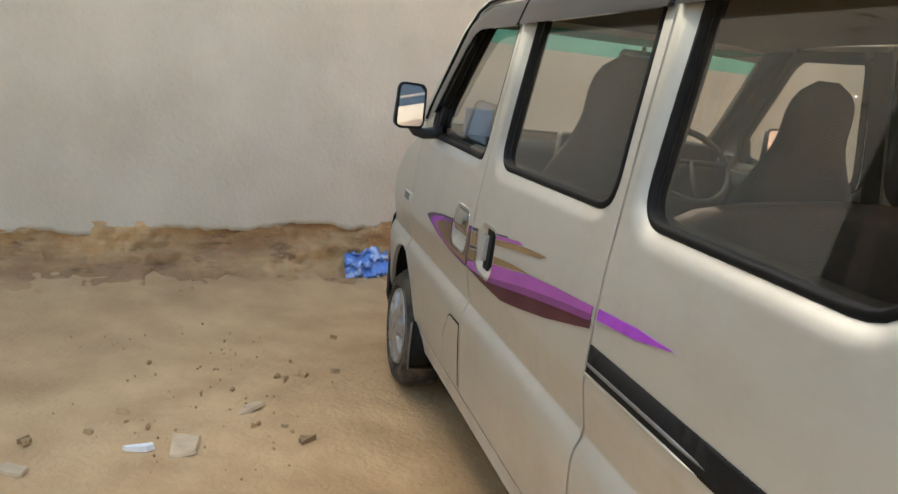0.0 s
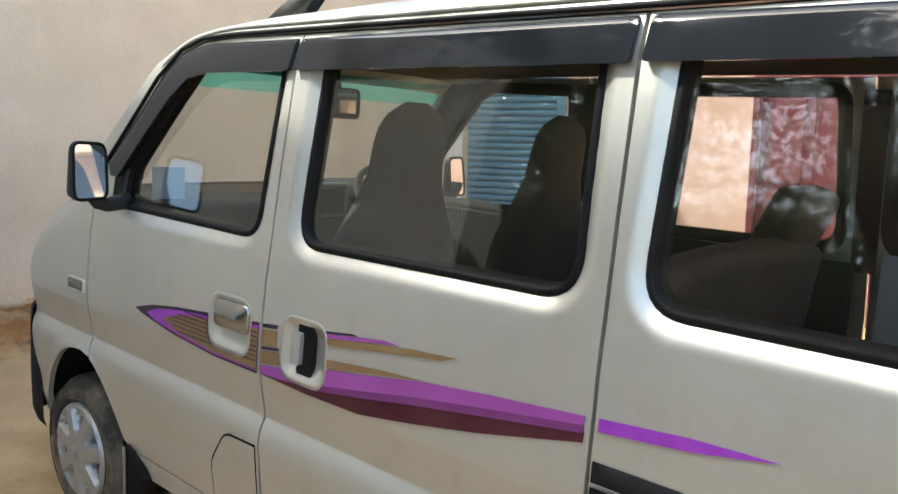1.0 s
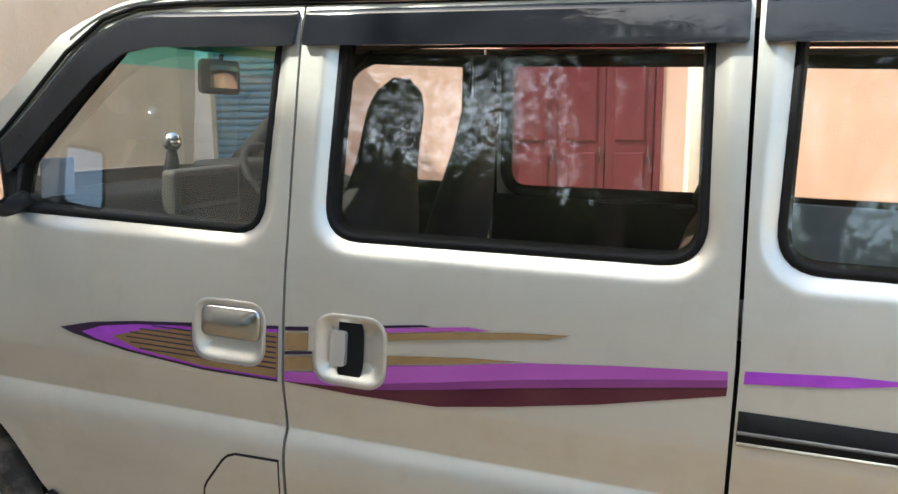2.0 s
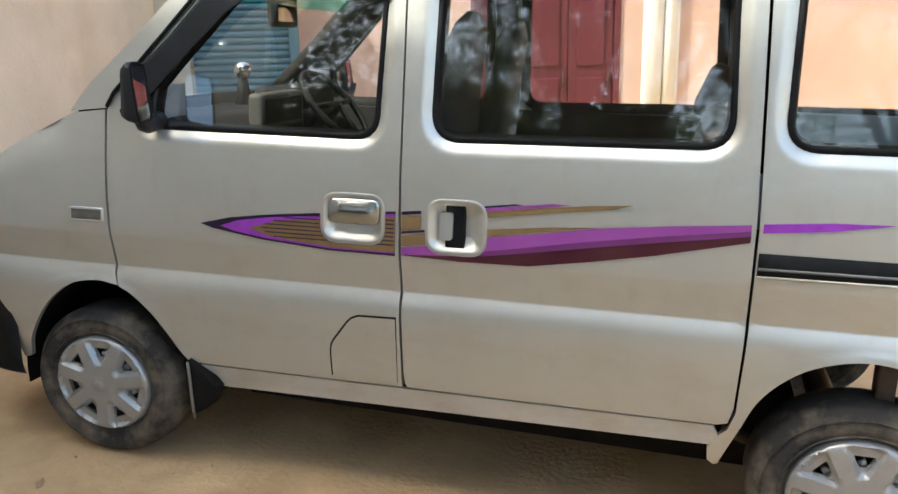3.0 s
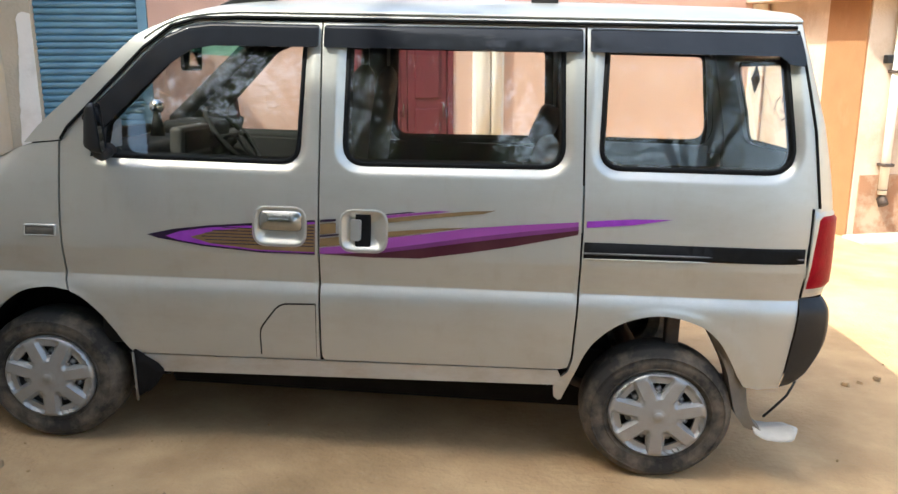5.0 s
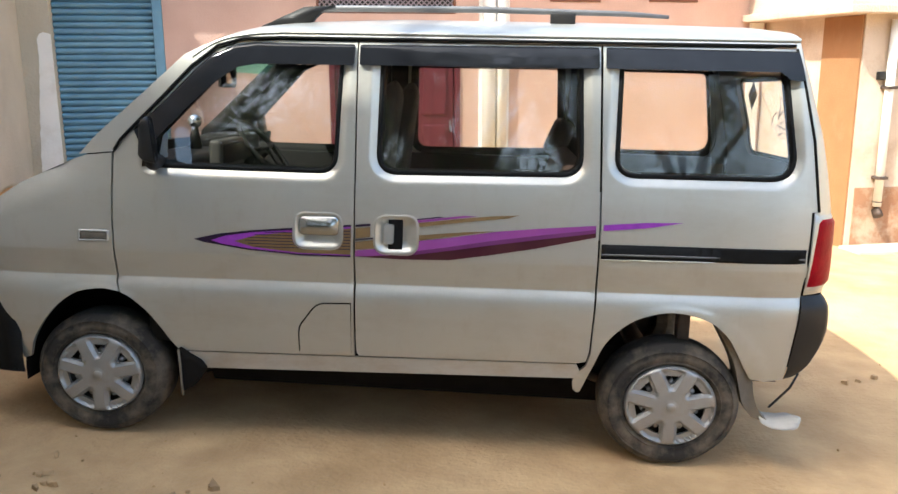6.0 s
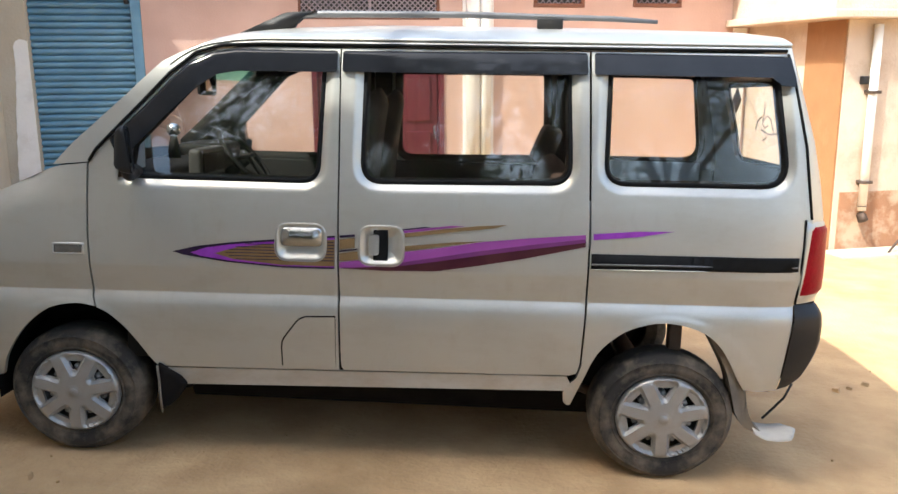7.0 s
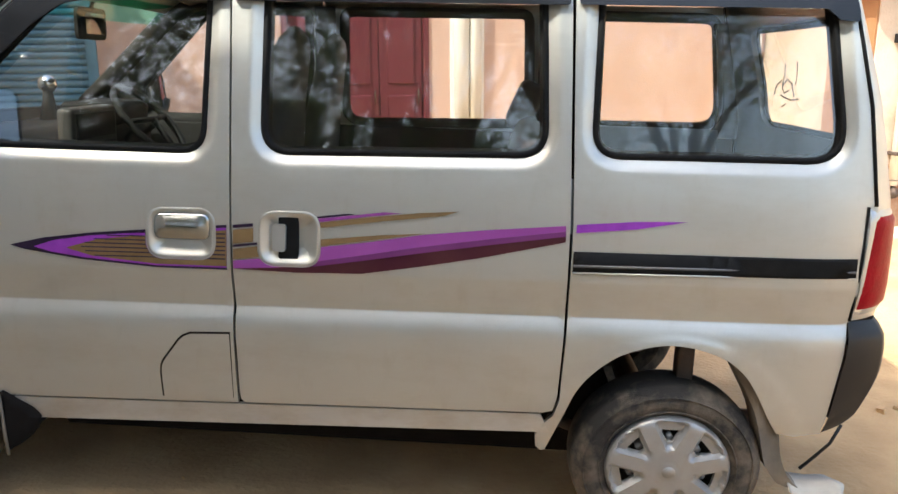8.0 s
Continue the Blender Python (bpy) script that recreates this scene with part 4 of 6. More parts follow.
b1 = bezel(DISH_F, fd)
flap = rounded([(0.842, 0.889), (1.002, 0.891), (1.004, 0.966), (0.846, 0.963)], 0.022, 5)
bm = ring(flap, [(0, 0.02), (0.0, 0.002), (0.002, -0.001), (0.007, -0.003)], near)
join(bm, sheet(shrunk(flap, 0.007), [], lambda u, v: near(u, v, -0.003 - 0.012 * max(0.0, 1 - ((v - 0.927) / 0.031) ** 2) * min(1.0, max(0.0, min(u - 0.851, 0.996 - u) / 0.025))), 0.008))
part("handle_flap", bm, FLAP_CHROME, b1, "worn bright handle flap")
part("handle_slit", sheet(rounded([(0.862, 0.966), (0.994, 0.969), (0.992, 0.977), (0.866, 0.974)], 0.003, 3), [], lambda u, v: near(u, v, 0.006), 0.02, (0, 1, 0), 0.01), RUBBER, b1)
b2 = bezel(DISH_S, sd)
part("handle_recess", sheet(rounded([(1.200, 0.842), (1.256, 0.84), (1.256, 0.978), (1.200, 0.974)], 0.014), [], lambda u, v: near(u, v, 0.008), 0.02, (0, 1, 0), 0.016), RUBBER, b2, "black grip recess")
part("handle_grip", sheet(rounded([(1.183, 0.868), (1.222, 0.868), (1.223, 0.946), (1.185, 0.946)], 0.01, 4), [], lambda u, v: near(u, v, -0.004 + 0.25 * max(0.0, 1.2 - u)), 0.012, (0, 1, 0), 0.02), SILVER_TRIM, b2, angle=40)

# fuel lid lines: a shallow lid of its own, with a dark joint round it
lid = [(0.8475, 0.399), (0.8457, 0.482), (0.8485, 0.506), (0.857, 0.523), (0.905, 0.589), (0.919, 0.602), (0.94, 0.611), (1.055, 0.616), (1.057, 0.403)]
part("fuel_lid_joint", sheet([(0.842, 0.404), (0.8402, 0.483), (0.8432, 0.509), (0.852, 0.527), (0.901, 0.5935), (0.916, 0.6075), (0.939, 0.617), (1.0575, 0.622), (1.0575, 0.408)], [], lambda u, v: near(u, v, -0.0012), 0.04, (0, 1, 0), 0.001), DARK_GAP, fd)
part("fuel_lid", sheet(lid, [], lambda u, v: near(u, v, -0.0022), 0.03), SILVER, fd)

# the sliding door's black rail
rail = [(2.032, 0.846), (2.812, 0.862), (2.812, 0.917), (2.032, 0.906)]
part("slide_rail", sheet(rail, [], lambda u, v: near(u, v, -0.003), 0.04, (0, 1, 0), 0.004), RUBBER, rq, "black slide rail")
part("rail_lip", tube([near(2.033, 0.8655, -0.003), near(2.4, 0.8725, -0.003), near(2.81, 0.8795, -0.003)], 0.0038, 8), RAIL_GREY, rq)
part("rail_lip", tube([near(2.033, 0.845, -0.003), near(2.4, 0.853, -0.003), near(2.81, 0.861, -0.003)], 0.0035, 8), SILVER, rq)

# door visors of smoked plastic
for outline, owner in (([(0.172, 1.277), (0.30, 1.40), (0.40, 1.505), (0.478, 1.577), (0.56, 1.615), (0.65, 1.629), (1.044, 1.634), (1.045, 1.553), (0.66, 1.546), (0.585, 1.532), (0.50, 1.475), (0.38, 1.36), (0.25, 1.226), (0.2, 1.226)], fd),
                       ([(1.064, 1.634), (1.984, 1.651), (1.988, 1.569), (1.066, 1.554)], sd),
                       ([(2.010, 1.652), (2.732, 1.66), (2.752, 1.575), (2.752, 1.548), (2.70, 1.552), (2.665, 1.58), (2.012, 1.571)], rq)):
    loop = dense(rounded(outline, [0.012, 0.05, 0.05, 0.06, 0.06, 0.06, 0.012, 0.012, 0.06, 0.05, 0.08, 0.05, 0.02, 0.012] if len(outline) == 14 else 0.01, 4), 0.02)
    edge = outline[:7] if len(outline) == 14 else outline[:2]
    # flares outwards from its fixed upper edge
    def flare(u, v, edge=edge):
        d = min((Vector((u, v)) - (Vector(a).lerp(Vector(b), min(1, max(0, (Vector((u, v)) - Vector(a)).dot(Vector(b) - Vector(a)) / (Vector(b) - Vector(a)).length_squared))))).length for a, b in zip(edge, edge[1:]))
        return (u, side_plain(u, v) - lerp_table([(0, 0.002), (0.006, 0.010), (0.014, 0.012), (0.085, 0.0165)], d), v)
    rib = [p for k in (0.006, 0.014) for p in shrunk(loop, k)]
    part("door_visor", sheet(loop, [], flare, 0.03, (0, 1, 0), 0.012, extra=rib), VISOR, owner, "smoked acrylic rain visor", angle=50)
# drip channel
part("drip_rail", tube([near(x, z, -0.008) for x, z in ((0.094, 1.19), (0.12, 1.235), (0.29, 1.412), (0.40, 1.53), (0.5, 1.613), (0.6, 1.643), (0.75, 1.651), (1.4, 1.66), (2.0, 1.668), (2.72, 1.679))], 0.006, 8), RUBBER, van)


ROOF_EDGE = [(0.40, 1.570), (0.45, 1.609), (0.50, 1.636), (0.56, 1.653), (0.65, 1.666), (0.75, 1.672), (2.0, 1.690), (2.72, 1.700)]


def roof_z(x, y):
    """Height of the roof."""
    t = min(y, WIDTH - y)
    edge = lerp_table(ROOF_EDGE, x)
    crown = lerp_table([(0.40, 1.585), (0.45, 1.63), (0.5, 1.662), (0.56, 1.69), (0.64, 1.712), (0.8, 1.735), (1.2, 1.757), (2.0, 1.768), (2.6, 1.766), (2.75, 1.75)], x)
    k = min(1.0, max(0.0, (t - 0.11) / 0.62))
    return edge + (crown - edge) * (1 - (1 - k) ** 4.5)


bm = bmesh.new()
rows = []
for i in range(61):
    x = 0.40 + 2.34 * i / 60
    y0 = side_y(x, lerp_table(ROOF_EDGE, x)) - 0.004
    row = []
    for j in range(41):
        t = j / 40
        t = 0.5 - 0.5 * math.cos(math.pi * t)
        y = y0 + (WIDTH - 2 * y0) * t
        xx = x - 0.05 * (1 - (2 * t - 1) ** 2) * max(0, 1 - (x - 0.4) / 0.5)
        row.append(bm.verts.new((xx, y, roof_z(x, y) + 0.002)))
    rows.append(row)
for a, b in zip(rows, rows[1:]):
    for j in range(40):
        bm.faces.new((a[j], b[j], b[j + 1], a[j + 1]))
under = [[bm.verts.new(v.co - Vector((0, 0, 0.012))) for v in row] for row in rows]
for a, b in zip(under, under[1:]):
    for j in range(40):
        bm.faces.new((a[j + 1], b[j + 1], b[j], a[j]))
for a, b, c, d in zip(rows, rows[1:], under, under[1:]):
    bm.faces.new((a[0], c[0], d[0], b[0]))
    bm.faces.new((b[40], d[40], c[40], a[40]))
roof = part("roof", bm, SILVER, van, "sunlit silver roof")
bm = bmesh.new()
rows = []
for i in range(20):
    x = 0.5 + 2.15 * i / 19
    rows.append([bm.verts.new((x, 0.14 + (WIDTH - 0.28) * j / 12, roof_z(x, 0.14 + (WIDTH - 0.28) * j / 12) - 0.045)) for j in range(13)])
for a, b in zip(rows, rows[1:]):
    for j in range(12):
        bm.faces.new((a[j], a[j + 1], b[j + 1], b[j]))
part("headliner", bm, HEADLINER, van)


def roof_bar(y):
    """A roof rail: swept foot in front, flat bar, block foot behind."""
    holder = part("roof_bar", tube([(0.80, y, roof_z(0.8, y) + 0.05), (0.95, y, roof_z(1, y) + 0.052), (1.5, y, roof_z(1.5, y) + 0.05), (2.1, y, roof_z(2.1, y) + 0.043), (2.27, y, roof_z(2.27, y) + 0.036)], [0.013, 0.014, 0.013, 0.011, 0.008], 10), RAIL_GREY, van, "grey roof rail")
    bm = bmesh.new()
    prof = [(0.60, 0.0), (0.72, 0.035), (0.80, 0.062), (0.93, 0.066), (0.86, 0.04), (0.83, 0.0)]
    L, R = [[bm.verts.new((x, y + dy, roof_z(x, y) + z)) for x, z in prof] for dy in (-0.022, 0.022)]
    bm.faces.new(L)
    bm.faces.new(list(reversed(R)))
    for k in range(len(prof)):
        bm.faces.new((L[k], R[k], R[(k + 1) % len(prof)], L[(k + 1) % len(prof)]))
    bmesh.ops.bevel(bm, geom=bm.edges[:], offset=0.005, segments=2, affect="EDGES")
    bmesh.ops.recalc_face_normals(bm, faces=bm.faces[:])
    part("rail_foot", bm, BLACK_PLASTIC, holder)
    part("rail_foot", box(1.80, 1.90, y - 0.025, y + 0.025, roof_z(1.85, y) - 0.005, roof_z(1.85, y) + 0.04, 0.006), BLACK_PLASTIC, holder)


roof_bar(0.29)
roof_bar(WIDTH - 0.29)

# nose: bonnet, windscreen, front panel and bumper

def nose_sheet(points, name, material, bulge, lift, inset=0.0, owner=None, cols=20):
    bm = bmesh.new()
    rows = []
    for x, z in points:
        y0 = side_y(x, z) + inset
        row = []
        for j in range(cols + 1):
            t = j / cols
            c = 1 - abs(2 * t - 1) ** 2.5
            row.append(bm.verts.new((x - bulge * c, y0 + (WIDTH - 2 * y0) * t, z + lift * c)))
        rows.append(row)
    for a, b in zip(rows, rows[1:]):
        for j in range(cols):
            bm.faces.new((a[j], a[j + 1], b[j + 1], b[j]))
    bmesh.ops.recalc_face_normals(bm, faces=bm.faces[:])
    return part(name, bm, material, owner or van)


nose_sheet(HOOD, "bonnet", SILVER, 0.03, 0.012)
nose_sheet([(-0.665, 0.735), (-0.66, 0.80)], "front_panel", SILVER, 0.06, 0.0)
bm = bmesh.new()
rows = []
for z, o in ((0.24, 0.03), (0.28, 0.0), (0.42, -0.01), (0.62, -0.01), (0.675, 0.0), (0.70, 0.03)):
    row = []
    for j in range(33):
        t = j / 32
        a = math.pi * t
        # wraps round the nose from wheel arch to wheel arch
        cx, cy = -0.33 - (0.36 + o * -1) * math.sin(a) ** 0.7, WIDTH / 2 - (WIDTH / 2 - 0.022 - o * 0.4) * (abs(math.cos(a)) ** 0.55) * (1 if math.cos(a) > 0 else -1)
        if z > 0.42:
            cx = min(cx, -0.424)
        row.append(bm.verts.new((cx, cy, z)))
    rows.append(row)
for a, b in zip(rows, rows[1:]):
    for j in range(32):
        bm.faces.new((a[j], a[j + 1], b[j + 1], b[j]))
bmesh.ops.solidify(bm, geom=bm.faces[:], thickness=0.006)
bmesh.ops.recalc_face_normals(bm, faces=bm.faces[:])
part("front_bumper", bm, BLACK_PLASTIC, van, "black plastic bumper")
# windscreen with its tinted band
WS = [(-0.03, 1.166), (0.08, 1.27), (0.25, 1.43), (0.36, 1.533), (0.40, 1.572), (0.44, 1.60)]


WS_LOW, WS_TOP = WS[:3] + [(0.345, 1.519)], [(0.345, 1.519)] + WS[3:]


def screen(points, name, material):
    ob = nose_sheet(points, name, material, 0.05, 0.0, 0.03)
    ob.visible_shadow = False
    return ob


screen(WS_LOW, "windscreen", WINDOW_GLASS)
screen(WS_TOP, "windscreen_tint", TEAL_GLASS)["label"] = "teal tint band"
for pl in (near, far):
    part("screen_pillar", tube([pl(-0.03, 1.17, 0.03), pl(0.08, 1.27, 0.035), pl(0.25, 1.43, 0.04), pl(0.40, 1.57, 0.045), pl(0.55, 1.64, 0.055)], 0.024 if pl is near else 0.04, 10), TRIM_GREY, van)

# tail: rear door with its window, lamps, bumper


def tail_x(z):
    return lerp_table([(0.34, 2.915), (0.5, 2.925), (0.72, 2.93), (1.06, 2.925), (1.2, 2.90), (1.35, 2.866), (1.55, 2.80), (1.68, 2.755), (1.76, 2.73)], z)


def tail_edge(z):
    return lerp_table([(0.34, 2.818), (0.73, 2.82), (1.06, 2.852), (1.33, 2.815), (1.602, 2.748), (1.70, 2.728)], z)


def tail_place(y, z, off=0.0):
    t = min(y, WIDTH - y)
    ys = side_y(tail_edge(z), z)
    k = max(0.0, min(1.0, (t - ys) / 0.13))
    x = tail_edge(z) + (tail_x(z) - tail_edge(z)) * (1 - (1 - k) ** 2.2) + 0.03 * (1 - ((y - WIDTH / 2) / (WIDTH / 2)) ** 2)
    return (x - off, y, z)


def tail_outline(z0, z1, n=14):
    zs = [z0 + (z1 - z0) * i / n for i in range(n + 1)]
    return [(side_y(tail_edge(z), z), z) for z in zs] + [(WIDTH - side_y(tail_edge(z), z), z) for z in reversed(zs)]


TAILWIN = rounded([(0.22, 1.20), (WIDTH - 0.22, 1.20), (WIDTH - 0.28, 1.58), (0.28, 1.58)], 0.08, 6)
tailgate = part("tailgate", sheet(tail_outline(0.735, 1.70), [TAILWIN], tail_place, 0.035, (-1, 0, 0), 0.02), SILVER, van, angle=40)
part("window_seal", ring(dense(TAILWIN, 0.03), [(-0.006, 0.002), (-0.004, -0.008), (0.01, -0.01), (0.022, 0.004)], lambda u, v, o: tail_place(u, v, o)), RUBBER, tailgate)
part("window_glass", sheet(shrunk(dense(TAILWIN, 0.03), 0.02), [], lambda u, v: tail_place(u, v, 0.004), 0.08), WINDOW_GLASS, tailgate).visible_shadow = False


def corner_lamp(flip):
    """A tail lamp wrapped round the body's corner."""
    def at(k, z, off):
        # k: from the flank (0) round to the back (1)
        if k < 0.35:
            x = 2.826 + (tail_edge(z) - 2.826) * k / 0.35
            y = side_y(x, z) - off
        else:
            y = side_y(tail_edge(z), z) + 0.13 * (k - 0.35) / 0.65
            x, _, _ = tail_place(y, z)
            x += off
        return Vector((x, WIDTH - y if flip else y, z))
    lamp = None
    for name, k0, k1, z0, z1, m, off, lab in (("tail_lamp", 0.0, 1.0, 0.742, 1.058, SILVER_TRIM, 0.006, "wrap-round tail lamp"), ("red_lens", 0.34, 0.94, 0.765, 1.036, RED_LENS, 0.016, "red ribbed lens")):
        bm = bmesh.new()
        rows = [[bm.verts.new(at(k0 + (k1 - k0) * i / 12, z0 + (z1 - z0) * j / 16, off - (0.012 if i in (0, 12) or j in (0, 16) else 0))) for i in range(13)] for j in range(17)]
        for a, b in zip(rows, rows[1:]):
            for i in range(12):
                bm.faces.new((a[i], a[i + 1], b[i + 1], b[i]))
        bmesh.ops.recalc_face_normals(bm, faces=bm.faces[:])
        ob = part(name, bm, m, lamp or van, lab)
        lamp = lamp or ob


corner_lamp(False)
corner_lamp(True)
bm = bmesh.new()
rows = []
for i in range(25):
    z = 0.385 + 0.347 * (i / 24)
    o = 0.018 * min(1.0, (i / 24) * 6, (1 - i / 24) * 8) ** 0.6
    x0 = lerp_table([(0.385, 2.790), (0.5, 2.801), (0.62, 2.812), (0.73, 2.817)], z)
    xr = 2.93 - 0.085 * max(0.0, (0.6 - z) / 0.215) ** 1.8 - 0.012 * max(0.0, (z - 0.6) / 0.13) ** 2
    row = []
    for j in range(41):
        t = j / 40
        yy = WIDTH * t
        e = min(yy, WIDTH - yy)
        k = min(1.0, e / 0.1)
        row.append(bm.verts.new((x0 + (xr - x0) * math.sqrt(max(0, 1 - (1 - k) ** 2)) + 0.03 * (1 - (2 * t - 1) ** 2) + (o if k > 0.3 else 0), yy + (1 - 2 * t) * (side_y(2.82, z) - o * 0.6), z)))
    rows.append(row)
for a, b in zip(rows, rows[1:]):
    for j in range(40):
        bm.faces.new((a[j], a[j + 1], b[j + 1], b[j]))
bmesh.ops.recalc_face_normals(bm, faces=bm.faces[:])
part("rear_bumper", bm, BLACK_PLASTIC, van, "black plastic bumper")

for pl in (near, far):
    part("tailgate_seal", tube([pl(x, z, -0.001) for x, z in ((2.849, 1.062), (2.833, 1.18), (2.8115, 1.33), (2.78, 1.46), (2.745, 1.602), (2.726, 1.668))], 0.0055, 8), RUBBER, van)
    part("lamp_joint", tube([pl(2.819, 0.735, -0.002), pl(2.824, 0.9, -0.002), pl(2.826, 1.06, -0.002)], 0.0045, 8), RUBBER, van)

# underbody and inner wheel housings; deep shade put into near-black and a low belly
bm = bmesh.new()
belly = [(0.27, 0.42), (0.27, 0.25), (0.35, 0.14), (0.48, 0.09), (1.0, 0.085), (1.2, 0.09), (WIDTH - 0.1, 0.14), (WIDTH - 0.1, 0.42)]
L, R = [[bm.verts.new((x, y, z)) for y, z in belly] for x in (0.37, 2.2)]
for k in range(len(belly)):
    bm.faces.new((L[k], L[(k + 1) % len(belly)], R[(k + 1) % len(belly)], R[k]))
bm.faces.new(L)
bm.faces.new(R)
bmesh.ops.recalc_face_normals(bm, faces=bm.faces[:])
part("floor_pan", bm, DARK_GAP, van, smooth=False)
# unseen box added to stop light entering under the nose
part("front_light_block", box(-0.35, 0.37, 0.3, WIDTH - 0.3, 0.18, 0.38, 0.02), DARK_GAP, van)
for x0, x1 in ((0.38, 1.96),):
    part("sill_light_block", box(x0, x1, 0.07, 0.16, 0.352, 0.42, 0.01), DARK_GAP, van)
    # unseen, hung low to block light coming under from the far side
    part("sill_light_block", box(-0.3, 2.1, WIDTH - 0.3, WIDTH - 0.22, 0.07, 0.42, 0.01), DARK_GAP, van)
for cx, r, h in ((0.01, 0.345, 0.36), (2.33, 0.365, 0.375)):
    for sgn in (0, 1):
        bm = bmesh.new()
        rows = []
        for k in range(25):
            a = math.pi * (k / 24 * 1.1 - 0.05) if cx < 1 else math.pi * (0.42 + k / 24 * 0.56)
            ra = r * (1 if cx < 1 else 1 - 0.0)
            rows.append([bm.verts.new((cx + ra * math.cos(a), (WIDTH - y if sgn else y), 0.26 + h * math.sin(a))) for y in (0.045, 0.12, 0.3)])
        for p, q in zip(rows, rows[1:]):
            for j in range(2):
                bm.faces.new((p[j], p[j + 1], q[j + 1], q[j]))
        if cx < 1:
            bm.faces.new([p[2] for p in rows])
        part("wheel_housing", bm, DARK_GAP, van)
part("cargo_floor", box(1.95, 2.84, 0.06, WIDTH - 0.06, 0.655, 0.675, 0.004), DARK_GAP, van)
# chassis bits seen through the rear arch
part("bump_stop", box(2.37, 2.42, 0.1, 0.16, 0.5, 0.66, 0.008), IRON, van)
part("leaf_spring", tube([(1.95, 0.26, 0.32), (2.15, 0.26, 0.25), (2.35, 0.26, 0.22), (2.55, 0.26, 0.25), (2.75, 0.26, 0.34)], 0.02, 8), IRON, van)
part("rear_axle", tube([(2.35, 0.15, 0.257), (2.35, 0.6, 0.257), (2.35, WIDTH - 0.15, 0.257)], [0.035, 0.05, 0.035], 12), IRON, van)
part("front_axle", tube([(0.0, 0.15, 0.25), (0.0, WIDTH - 0.15, 0.25)], 0.03, 10), IRON, van)
part("exhaust", tube([(1.6, 0.55, 0.26), (2.3, 0.5, 0.26), (2.6, 0.42, 0.27), (2.86, 0.34, 0.3)], 0.025, 10), IRON, van)


